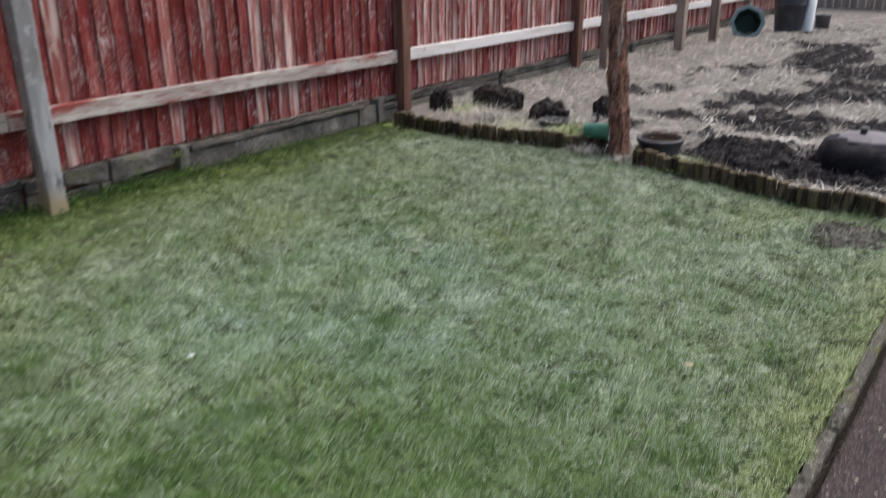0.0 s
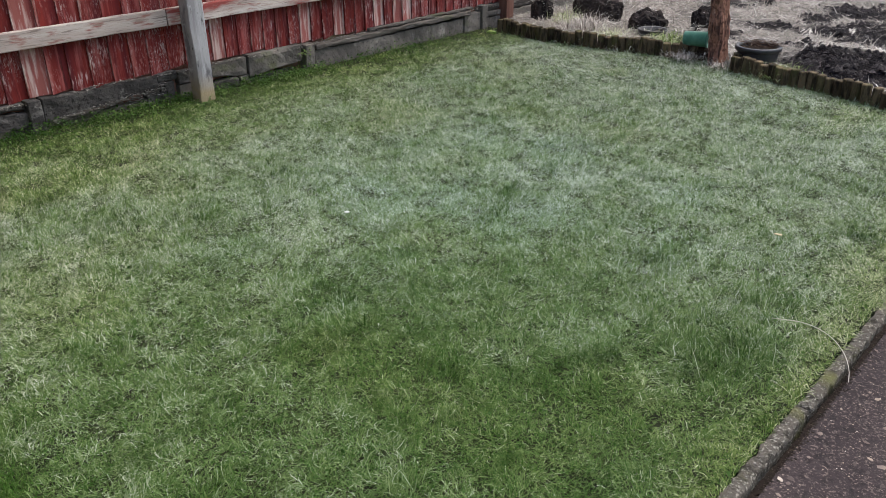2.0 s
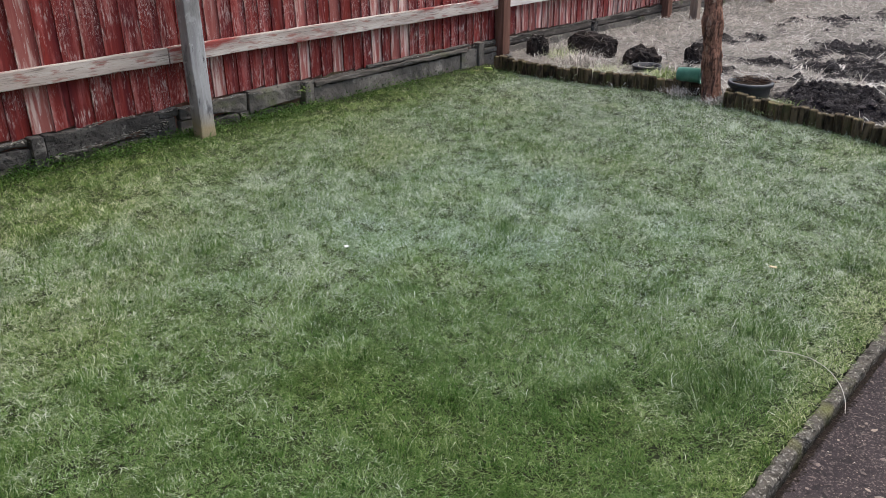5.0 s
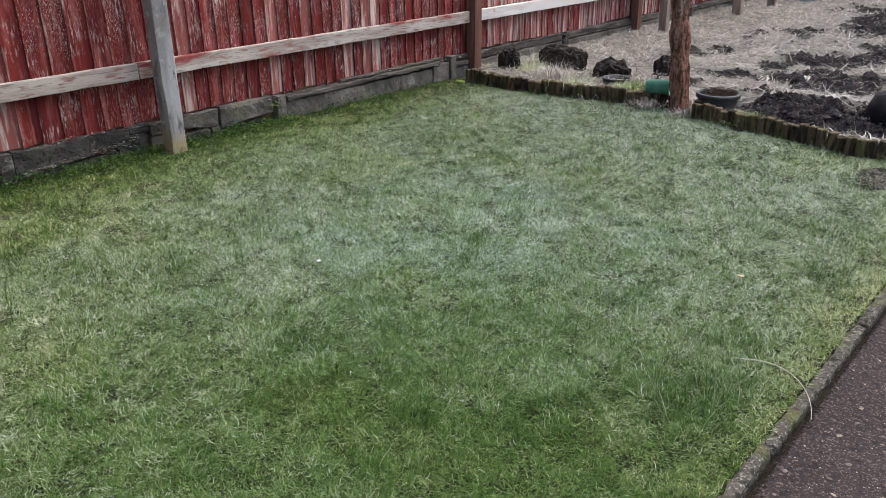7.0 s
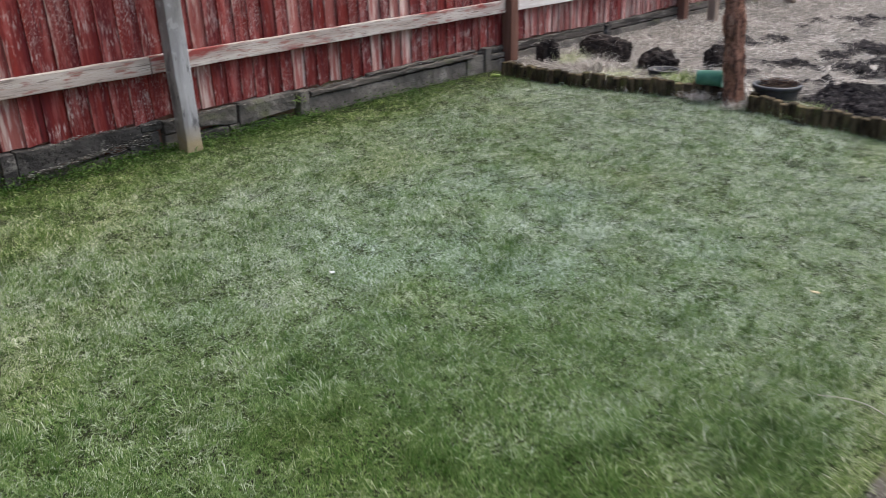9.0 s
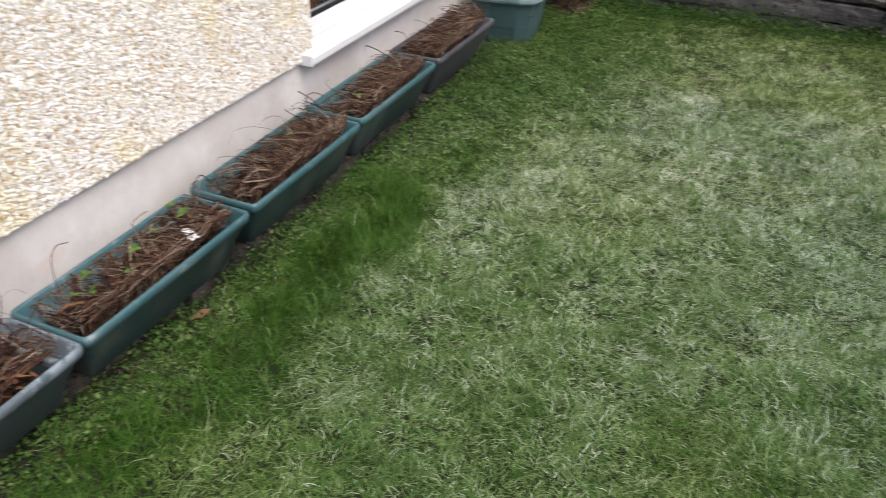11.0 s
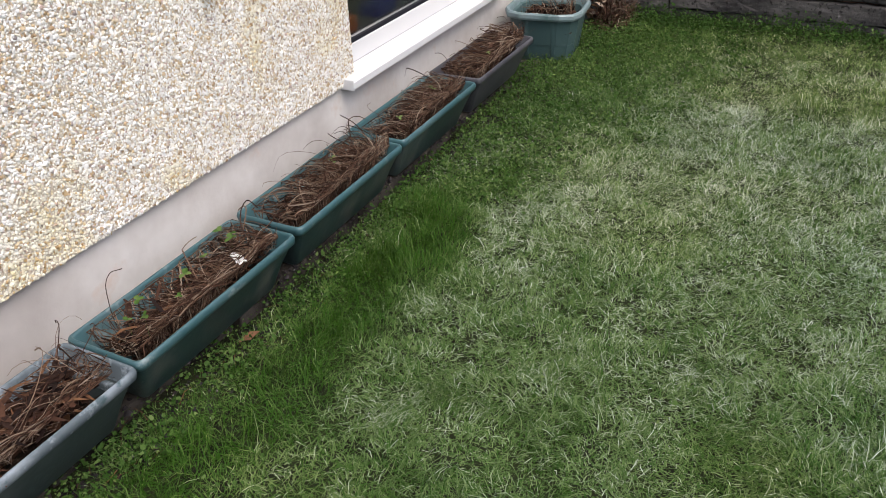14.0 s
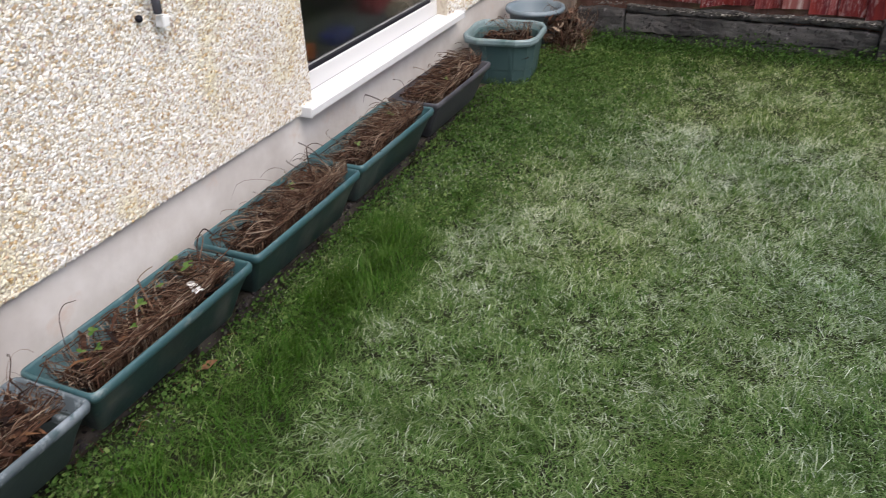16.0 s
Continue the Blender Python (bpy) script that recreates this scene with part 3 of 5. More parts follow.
def board_mesh(seed, material):
    """A feather-edged board, thick along one side, with a chipped foot."""
    bm = box(-0.012, -0.064, 0, 0.0, 0.064, 1.56)
    cuts(bm, 2, [0.03, 0.2, 0.45, 0.75, 1.1])
    edge = bm.verts.layers.float.new("edge")
    for v in bm.verts:
        v[edge] = 1.0 if v.co.y < 0 else 0.0
        v.co.x += (0.02 if v.co.x > -0.006 else 0) * (-v.co.y / 0.128 - 0.5)
        v.co.x += 0.004 * noise.noise(Vector((seed, v.co.z * 1.3, 0)))
        v.co.y += 0.003 * noise.noise(Vector((seed + 9, v.co.z * 1.7, v.co.y * 4)))
        if v.co.z < 0.01:
            v.co.z += 0.02 * noise.noise(Vector((seed * 3, v.co.y * 9, 1)))
    me = bpy.data.meshes.new("board")
    bm.to_mesh(me)
    bm.free()
    me.materials.append(material)
    return me


def worn_lit_edges(m, tone):
    """Bare pale wood and a painted-in highlight along the exposed edge of a painted board."""
    nt = m.node_tree
    base = nt.nodes["Principled BSDF"].inputs["Base Color"]
    before = base.links[0].from_socket
    at, mr, mul = nt.nodes.new("ShaderNodeAttribute"), nt.nodes.new("ShaderNodeMapRange"), nt.nodes.new("ShaderNodeMath")
    at.attribute_name, mul.operation = "edge", "MULTIPLY"
    mr.inputs[1].default_value, mr.inputs[2].default_value = 0.86, 1.0
    nt.links.new(at.outputs["Fac"], mr.inputs[0])
    nt.links.new(mr.outputs[0], mul.inputs[0])
    vector = [nd for nd in nt.nodes if nd.type == "VECT_MATH"][0].outputs[0]
    nt.links.new(noise_factor(nt, vector, 9, 0.52, 0.68, 4.0, (3, 3, 0.7)), mul.inputs[1])
    nt.links.new(mix_colour(nt, mul.outputs[0], before, tone), base)


worn_lit_edges(m_red, (0.36, 0.26, 0.24))
worn_lit_edges(m_red_worn, (0.5, 0.43, 0.4))
red_boards = [board_mesh(s * 1.3, m_red) for s in range(6)]
worn_boards = [board_mesh(s * 1.7 + 20, m_red_worn) for s in range(6)]
y, k = 0.16, 0
while y < 17.5:
    worn = 0.75 if y > 5.9 else 0.12
    kind = worn_boards if random.random() < worn else red_boards
    foot = 0.195 + 0.012 * math.sin(y * 2.3) + random.uniform(-0.008, 0.008)
    if 2.9 < y < 5.2:
        foot -= 0.012
    piece("board", random.choice(kind), fence, pose(random.uniform(-0.002, 0.002), y, foot, 0, 0, random.uniform(-1.2, 1.2)))
    y += random.uniform(0.112, 0.127) if y < 2.6 else random.uniform(0.094, 0.108)


def plank(x0, y0, z0, x1, y1, z1, seed, rough=0.004, bevel=0.006):
    count = max(2, int((y1 - y0) / 0.15))
    bm = cuts(box(x0, y0, z0, x1, y1, z1, bevel, 2), 1, [y0 + (y1 - y0) * k / count for k in range(1, count)])
    return roughen(bm, rough, 0.2, seed)


for y0, y1, mat in ((0.22, 2.538, m_rail), (2.542, 5.775, m_rail), (5.89, 8.84, m_rail_white), (8.95, 11.9, m_rail_white), (12.0, 15.0, m_rail_white), (15.1, 17.5, m_rail_white)):
    part("rail", plank(0.004, y0, 0.462, 0.05, y1, 0.56, y0), mat, fence, "weathered wooden rail" if mat is m_rail else "white painted wooden rail")


def post(x, y, w, top, mat, name="post", label="", seed=0.0, parent=fence):
    bm = cuts(box(x - w / 2, y - w / 2, -0.1, x + w / 2, y + w / 2, top, 0.006, 2), 2, [0.0, 0.1, 0.3, 0.6, 0.9, 1.2])
    return part(name, roughen(bm, 0.004, 0.15, seed), mat, parent, label)


post(0.05, 5.835, 0.1, 1.75, m_brown_post, label="brown stained fence post", seed=2)
post(0.06, 8.895, 0.1, 1.75, m_brown_post, label="brown stained fence post", seed=3)
post(0.05, 11.95, 0.1, 1.75, m_pale_post, label="pale timber fence post", seed=4)
post(0.05, 15.05, 0.1, 1.75, m_pale_post, label="pale timber fence post", seed=5)
post(0.06, 0.165, 0.1, 1.75, m_pale_post, label="pale timber fence post", seed=6)

# unseen plank added behind the boards to stop light showing through their gaps
part("backing_plank", plank(-0.055, 0.2, -0.1, -0.03, 17.5, 0.3, 3.3), m_brown_post, fence, "added dark plank that blocks light through gaps at the foot of the boards")

# concrete gravel boards, chipped and uneven
def gravel(y0, y1, z0, z1, x1=0.022, seed=0.0, name="gravel_board", tip=0.0, lift=0.0, material=m_concrete):
    count = max(3, int((y1 - y0) / 0.035))
    bm = cuts(box(-0.035, y0, z0, x1, y1, z1, 0.004), 1, [y0 + (y1 - y0) * k / count for k in range(1, count)])
    cuts(bm, 2, [z0 + (z1 - z0) * k / 4 for k in range(1, 4)])
    for v in bm.verts:
        n1 = noise.noise(Vector((seed, v.co.y * 4.1, v.co.z * 9)))
        n2 = noise.noise(Vector((seed + 5, v.co.y * 17, v.co.z * 30)))
        n3 = noise.noise(Vector((seed + 11, v.co.y * 38, v.co.z * 60)))
        low = 1.0 - (v.co.z - z0) / (z1 - z0)
        v.co.x += (0.010 * n1 + 0.007 * n2 + 0.004 * n3 - 0.012 * max(0, low - 0.7) * (1 + n2)) if v.co.x > 0 else 0
        v.co.z += 0.010 * n2 + 0.006 * n1 + 0.004 * n3 + tip * (v.co.y - y0) + lift * low * (v.co.y - y0) / (y1 - y0)
    return part(name, bm, material, fence)


gravel(0.22, 0.465, 0.02, 0.15, seed=1)
gravel(0.472, 1.63, 0.045, 0.135, seed=2, tip=-0.006)
gravel(0.472, 1.63, 0.138, 0.172, x1=0.008, seed=2.5)
gravel(0.3, 1.66, -0.08, 0.042, x1=0.014, seed=3)
gravel(1.632, 1.706, -0.08, 0.185, x1=0.05, seed=4, name="post_stub")
gravel(1.714, 2.42, 0.045, 0.176, x1=0.036, seed=5, lift=0.055)
gravel(1.714, 2.5, -0.08, 0.04, x1=0.012, seed=5.5, material=m_pale_concrete)
gravel(2.34, 2.53, -0.02, 0.125, x1=0.028, seed=5.8, lift=0.03)
gravel(2.43, 2.56, 0.13, 0.18, x1=0.02, seed=5.9)
gravel(2.57, 2.8, -0.06, 0.085, x1=0.02, seed=6, material=m_pale_concrete)
gravel(2.57, 2.79, 0.09, 0.17, x1=0.024, seed=6.2)
gravel(2.74, 2.99, -0.05, 0.05, x1=0.045, seed=6.5, tip=0.06)
gravel(2.8, 3.08, 0.085, 0.165, x1=0.026, seed=6.7, tip=0.05, lift=-0.04, material=m_pale_concrete)
gravel(3.02, 3.1, -0.05, 0.06, x1=0.02, seed=6.9, material=m_pale_concrete)
gravel(3.09, 3.535, 0.04, 0.19, x1=0.038, seed=7, lift=0.035, material=m_pale_concrete)
gravel(3.11, 3.5, -0.08, 0.035, x1=0.006, seed=7.5)
gravel(3.565, 3.645, -0.08, 0.175, x1=0.05, seed=8, name="post_stub", material=m_pale_concrete)
gravel(3.655, 5.28, -0.06, 0.122, x1=0.032, seed=9, material=m_pale_concrete)
gravel(3.66, 5.36, 0.128, 0.162, x1=0.05, seed=9.5, tip=0.008, material=m_ledge)
gravel(4.2, 5.42, 0.174, 0.194, x1=0.024, seed=9.8, tip=0.006, material=m_ledge)
gravel(5.29, 5.5, -0.06, 0.15, x1=0.038, seed=10, material=m_pale_concrete)
gravel(5.5, 5.57, -0.06, 0.2, x1=0.06, seed=10.5, name="post_stub", material=m_pale_concrete)
gravel(5.58, 5.78, -0.06, 0.08, x1=0.03, seed=11, material=m_pale_concrete)
gravel(5.58, 5.78, 0.088, 0.135, x1=0.036, seed=11.2, material=m_pale_concrete)
gravel(5.58, 5.78, 0.142, 0.19, x1=0.02, seed=11.5, material=m_ledge)
y = 5.9
while y < 17:
    gravel(y, y + 1.45, -0.05, 0.108, x1=0.03, seed=y, material=m_pale_concrete)
    gravel(y, y + 1.46, 0.118, 0.188, x1=0.026, seed=y + 0.7, material=m_ledge)
    gravel(y + 1.46, y + 1.53, -0.05, 0.17, x1=0.06, seed=y + 0.3, name="post_stub")
    y += 1.535

# crumbs of mortar: on the ledge under the boards, and along the broken lower edge of the leaning slab
n = 5200
py = rng.uniform(0.3, 5.75, n)
px = rng.uniform(0.0, 0.045, n)
pz = 0.176 + 0.012 * np.sin(py * 5.1) * np.sin(py * 2.3) + rng.normal(0, 0.004, n)
size = 0.0015 + 0.0075 * rng.random(n) ** 3
edge = np.arange(n) < 1500
py = np.where(edge, 1.75 + 0.72 * rng.random(n) ** 0.8, py)
px = np.where(edge, rng.normal(0.034, 0.006, n), px)
pz = np.where(edge, 0.042 + 0.055 * (py - 1.714) / 0.706 + rng.normal(0, 0.008, n) * (1 + (py > 2.2)), pz)
size = np.where(edge, 0.002 + 0.007 * rng.random(n) ** 2, size)
loc = cx[None] * size[:, None, None] * (1 + rng.normal(0, 0.3, (n, 6, 3)))
v = (loc + np.stack([px, py, pz], 1)[:, None]).reshape(-1, 3)
f = (np.arange(n)[:, None, None] * 6 + np.array([(0, 1, 5), (1, 2, 5), (2, 3, 5), (3, 4, 5), (4, 0, 5)])[None]).reshape(-1, 3)
fast_mesh("crumbs", v, f, speckled("mortar_crumbs", [(0.0, (0.05, 0.046, 0.04)), (0.6, (0.15, 0.14, 0.125)), (0.95, (0.27, 0.255, 0.235)), (1.0, (0.5, 0.48, 0.44))]), fence, "crumbs of mortar and dirt", "stuff")

# grey timber post set against the fence
grey = thing("timber_post", FENCE + 0.15, 2.652, 0, "grey weathered square timber post with a pale yellow foot", "post")
bm = cuts(box(-0.052, -0.052, -0.08, 0.052, 0.052, 1.8, 0.009, 2), 2, [0.0, 0.03, 0.06, 0.09, 0.12, 0.16, 0.2, 0.3, 0.45, 0.6, 0.75, 0.9, 1.2, 1.5])
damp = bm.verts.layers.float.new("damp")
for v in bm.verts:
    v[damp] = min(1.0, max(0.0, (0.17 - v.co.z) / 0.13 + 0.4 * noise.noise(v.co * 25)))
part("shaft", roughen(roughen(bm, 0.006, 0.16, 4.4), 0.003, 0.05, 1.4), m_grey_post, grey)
for x, y, w, lean in ((-4.235, 8.87, 0.09, 0.4), (-4.165, 10.87, 0.11, -0.8), (-4.17, 12.14, 0.11, 0.5)):
    ob = thing("garden_post", x, y, 0, "pale weathered timber post standing before the fence", "post", "posts before the fence")
    part("shaft", roughen(cuts(box(-w / 2, -w / 2, -0.1, w / 2, w / 2, 1.5, 0.005, 2), 2, [0.2, 0.5, 0.8, 1.1]), 0.004, 0.15, x), m_pale_post, ob)
    ob.rotation_euler = (radians(lean), 0, radians(lean * 4))


# ---- log-roll edging ----
def log_mesh(seed, h):
    bm, rings = lathe([(0.030, -0.06), (0.031, 0.05), (0.031, h - 0.006), (0.027, h)], 10)
    bm.faces.new(rings[-1])
    roughen(bm, 0.005, 0.06, seed)
    me = bpy.data.meshes.new("log")
    bm.to_mesh(me)
    bm.free()
    me.materials.append(m_log)
    return me


log_meshes = [log_mesh(s * 2.3, 0.105 + 0.006 * (s % 3)) for s in range(6)]


def edging(points, label):
    ob = thing("log_edging", *points[0], 0, label, "garden edging", "log edging")
    start = Vector((*points[0], 0))
    run = []
    for a, b in zip(points, points[1:]):
        a, b = Vector((*a, 0)), Vector((*b, 0))
        count = round((b - a).length / 0.0605)
        run += [a.lerp(b, k / count) for k in range(count)]
    for k, p in enumerate(run):
        p = p - start
        piece("log", log_meshes[(k * 5 + k // 3) % 6], ob, pose(p.x, p.y + 0.004 * math.sin(k * 2.7), 0.006 * math.sin(k * 0.9) + 0.004 * math.sin(k * 4.1), 2.5 * math.sin(k * 1.9), 2.0 * math.sin(k * 2.3), k * 47))
    return ob


edging([(-4.42, 5.52), (-3.9, 5.43), (-3.4, 5.49), (-2.95, 5.58), (-2.64, 5.64)], "dark mossy half-buried log edging along the lawn")
edging([(-2.27, 5.45), (-1.95, 5.345), (-1.55, 5.28), (-1.18, 5.15), (-0.72, 5.19)], "mossy upright log edging along the dug bed")
edging([(-2.3, 5.46), (-2.33, 5.56)], "short return of mossy log edging beside the bark post")


# ---- the bed: soil sheet ----
def edge_y(x):
    return np.interp(x, [-4.7, -4.45, -4.42, -3.9, -3.4, -2.64, -2.27, -1.55, -1.18, -0.5], [5.8, 5.8, 5.55, 5.46, 5.53, 5.67, 5.48, 5.31, 5.19, 5.2])


def dug(x, y):
    """How much the soil is freshly dug, 0 to 1."""
    n = patches(x, y, 0.55, 3) * 0.55 + patches(x, y, 0.17, 4) * 0.45
    d = np.clip((n - 0.53 + 0.05 * (x > -2.3) * (y < 9)) * 7, 0, 1) * (x > -3.4 + 0.35 * np.sin(y * 1.3)) * np.clip((x + 3.7 + (y - 6) * 0.06) / 0.5, 0, 1)
    d = d * np.clip((15.5 - y) / 3, 0, 1)
    for cx, cy, rx, ry in ((-1.7, 5.85, 0.5, 0.3), (-1.2, 5.75, 0.5, 0.4), (-2.15, 8.1, 0.5, 0.35), (-1.5, 8.5, 0.6, 0.3), (-2.35, 10.9, 0.45, 1.1), (-1.7, 10.2, 0.5, 0.7), (-1.0, 9.0, 0.7, 1.2), (-1.9, 7.0, 0.6, 0.18), (-1.1, 7.2, 0.5, 0.3), (-2.6, 6.9, 0.3, 0.15)):
        e = 1.25 - np.hypot((x - cx) / rx, (y - cy) / ry) + (n - 0.5) * 1.2
        d = np.maximum(d, np.clip(e * 2.2, 0, 1))
    return d


def bed_height(x, y):
    d = dug(x, y)
    z = 0.045 + 0.03 * (patches(x, y, 0.5, 11) - 0.5) + (0.02 + 0.07 * d) * (patches(x, y, 0.11, 12) - 0.5) + (0.012 + 0.04 * d) * (patches(x, y, 0.045, 13) - 0.5)
    z = z + 0.09 * np.exp(-((x + 1.6) / 0.55) ** 2 - ((y - 6.1) / 0.2) ** 2) - 0.05 * np.exp(-((x + 1.5) / 0.5) ** 2 - ((y - 5.6) / 0.16) ** 2)
    return z + 0.004 * (y - 5.5)


xs, ys = np.arange(-4.7, 2.4, 0.04), np.concatenate([np.arange(0, 5.0, 0.035), np.arange(5.0, 14.6, 0.09)])
gx, gy = np.meshgrid(xs, ys)
gy = gy + edge_y(gx)
gz = bed_height(gx, gy)
v = np.stack([gx, gy, gz], -1).reshape(-1, 3)
r, c = gx.shape
i = (np.arange(r - 1)[:, None] * c + np.arange(c - 1)[None]).ravel()
f = np.stack([i, i + 1, i + c + 1, i + c], 1)
bed = fast_mesh("vegetable_bed", v, f, m_soil, attrs={"dug": dug(v[:, 0], v[:, 1])})
tagged(bed, "rough vegetable bed of dug dark soil and bleached straw", "soil bed", kind="structure")

# clods of dark soil
n = 80000
x, y = rng.uniform(-4.0, 0.2, n), 5.45 + 10 * rng.random(n) ** 1.6
d = dug(x, y)
keep = (rng.random(n) < d) & (y > edge_y(x) + 0.08) & (np.hypot(x + 2.22, y - 5.63) > 0.2)
x, y = x[keep], y[keep]
n = len(x)
oct_ = np.array([(1, 0, 0), (0.3, 0.95, 0), (-0.8, 0.6, 0), (-0.85, -0.5, 0.0), (0.25, -0.95, 0), (0.35, 0.3, 0.75), (-0.35, 0.1, 0.85), (0.05, -0.45, 0.7)])
of = np.array([(0, 1, 5), (1, 2, 6), (1, 6, 5), (2, 3, 6), (3, 4, 7), (3, 7, 6), (4, 0, 7), (0, 5, 7), (5, 6, 7)])
s = (0.004 + 0.021 * rng.random(n) ** 3)[:, None, None]
v = oct_[None] * s * (1 + rng.normal(0, 0.3, (n, 8, 3))) * rng.uniform(0.6, 1.3, (n, 1, 3))
v = (v + np.stack([x, y, bed_height(x, y) - 0.004], 1)[:, None]).reshape(-1, 3)
f = (np.arange(n)[:, None, None] * 8 + of[None]).reshape(-1, 3)
fast_mesh("soil_clods", v, f, m_clod, bed, "loose dark clods of dug soil", "stuff")

# bleached straw and dead stems over the bed
n = 150000
x, y = rng.uniform(-4.6, 1.2, n), 5.3 + 12 * rng.random(n) ** 1.8
d = dug(x, y)
keep = (rng.random(n) > d * (0.9 + 0.2 * (y < 6.2)) + 0.02) & (y > edge_y(x) + 0.06) & (rng.random(n) < 0.12 + 0.95 * patches(x, y, 0.3, 21) * patches(x, y, 0.09, 22) + 0.15 * (y > 7))
x, y = x[keep], y[keep]
n = len(x)
far = np.clip((y - 5) / 10, 0, 1)
roots = np.stack([x, y, bed_height(x, y) + rng.uniform(0.002, 0.022, n)], 1)
v, f = blades(roots, rng.uniform(0, 6.3, n), 0.03 + 0.17 * rng.random(n) ** 2, rng.uniform(0.0025, 0.005, n) * (1 + far), rng.normal(0.12, 0.14, n), rng.normal(0.2, 0.25, n), rng.normal(0, 0.7, n))
fast_mesh("straw", v, f, m_straw, bed, "bleached dry straw and stems", "stuff")

n = 9000
x, y = rng.uniform(-3.3, 1.0, n), 5.7 + 6 * rng.random(n) ** 1.3
keep = (rng.random(n) < 0.15 + 0.9 * patches(x, y, 0.22, 23) ** 2) & (y > edge_y(x) + 0.55)
x, y = x[keep], y[keep]
n = len(x)
v, f = blades(np.stack([x, y, bed_height(x, y) + rng.uniform(0.006, 0.035, n)], 1), rng.uniform(0, 6.3, n), rng.uniform(0.04, 0.17, n), rng.uniform(0.0016, 0.0032, n), rng.normal(0.15, 0.22, n), rng.normal(0.4, 0.35, n), rng.normal(0, 1.2, n))
fast_mesh("straw", v, f, m_straw_pale, bed, "bleached white straw lying over the dug soil", "stuff")

# forked bleached roots turned up by digging
for x, y, size, turn in ((-2.35, 6.86, 0.13, 0.4), (-2.06, 7.06, 0.1, 1.9), (-1.62, 6.55, 0.08, 0.9)):
    ob = thing("bleached_root", x, y, 0.05, "forked white root sticking out of the dug soil", "root", "roots in the bed")
    r = np.random.default_rng(int(-x * 100))
    count = 5
    v, f = blades(np.stack([r.normal(0, 0.02, count), r.normal(0, 0.02, count), np.zeros(count)], 1), turn + r.normal(0, 1.2, count), size * r.uniform(0.5, 1.1, count), r.uniform(0.007, 0.012, count), r.uniform(0.15, 0.9, count), r.uniform(0.4, 1.4, count), r.normal(0, 0.5, count))
    thick_v = v + np.array([0.004, 0.004, 0.003])
    fast_mesh("branches", np.concatenate([v, thick_v]), np.concatenate([f, f + len(v)]), m_straw_pale, ob)

# upright dry stalks
n = 420
x, y = rng.uniform(-4.55, -1.5, n), 6.0 + 8 * rng.random(n) ** 1.4
keep = dug(x, y) < 0.3
x, y = x[keep], y[keep]
n = len(x)
v, f = blades(np.stack([x, y, bed_height(x, y)], 1), rng.uniform(0, 6.3, n), rng.uniform(0.06, 0.18, n), np.full(n, 0.004), rng.uniform(0.3, 1.3, n), rng.normal(0.1, 0.4, n))
fast_mesh("stalks", v, f, m_straw, bed, "dry upright stalks", "stuff")


# ---- bark post, pots and clutter in the bed ----
m_root = surface("root_mat", (0.036, 0.029, 0.027), 0.95, [(30, (0.075, 0.06, 0.05), 0.52, 0.68), (90, (0.16, 0.13, 0.11), 0.6, 0.7), (5, (0.014, 0.012, 0.012), 0.45, 0.6)], [(60, 0.012), (20, 0.014)])


def lump(rx, ry, h, seed, rough=0.25, material=m_clod, flat=0.8):
    bm = bmesh.new()
    bmesh.ops.create_icosphere(bm, subdivisions=4, radius=1.0)
    for v in bm.verts:
        k = 1 + rough * noise.noise(v.co * 2.3 + Vector((seed, 0, 0))) + rough * 0.6 * noise.noise(v.co * 6 + Vector((0, seed, 0))) + rough * 0.3 * noise.noise(v.co * 15 + Vector((0, seed, 0)))
        v.co = Vector((v.co.x * rx * k, v.co.y * ry * k, max(-0.03, math.copysign(abs(v.co.z) ** flat, v.co.z) * h * k)))
    return bm


ob = thing("bark_post", -2.478, 5.6, 0, "rustic post with rough reddish bark at the edge of the lawn", "post")
bm, rings = lathe([(0.066 + 0.005 * math.sin(k * 0.6) - 0.012 * k / 72, -0.08 + 1.9 * k / 72) for k in range(73)], 40)
bm.faces.new(rings[-1])
for v in bm.verts:
    k = 1 + 0.2 * noise.noise(Vector((v.co.x * 26, v.co.y * 26, v.co.z * 5))) + 0.2 * abs(noise.noise(Vector((v.co.x * 55, v.co.y * 55, v.co.z * 11)))) + 0.06 * noise.noise(v.co * 90)
    v.co.x, v.co.y = v.co.x * k - 0.012 * math.sin(v.co.z * 3) - 0.095 * v.co.z, v.co.y * k
part("shaft", bm, m_bark, ob, smooth=False)


def pot(name, x, y, r, h, label, material, rim=0.014, fill=m_soil_dark, z=0.0, category="pot", dead=0):
    ob = thing(name, x, y, z, label, category)
    bm, rings = lathe([(r * 0.8, 0), (r * 0.93, h - 0.035), (r * 0.93, h - 0.03), (r + rim * 0.3, h - 0.028), (r + rim * 0.4, h - 0.004), (r, h), (r - rim, h), (r - rim * 1.4, h - 0.01), (r * 0.84, h * 0.6)], 40)
    bm.faces.new(rings[0][::-1])
    part("body", bm, material, ob, smooth=True)
    bm = bmesh.new()
    bmesh.ops.create_circle(bm, cap_ends=True, radius=r * 0.9, segments=28)
    bmesh.ops.triangulate(bm, faces=bm.faces[:])
    bmesh.ops.subdivide_edges(bm, edges=bm.edges[:], cuts=3, use_grid_fill=True)
    roughen(bm, 0.012, 0.04, x)
    bmesh.ops.translate(bm, verts=bm.verts[:], vec=(0, 0, h - 0.025))
    part("soil", bm, fill, ob, "dry brown soil")
    return ob


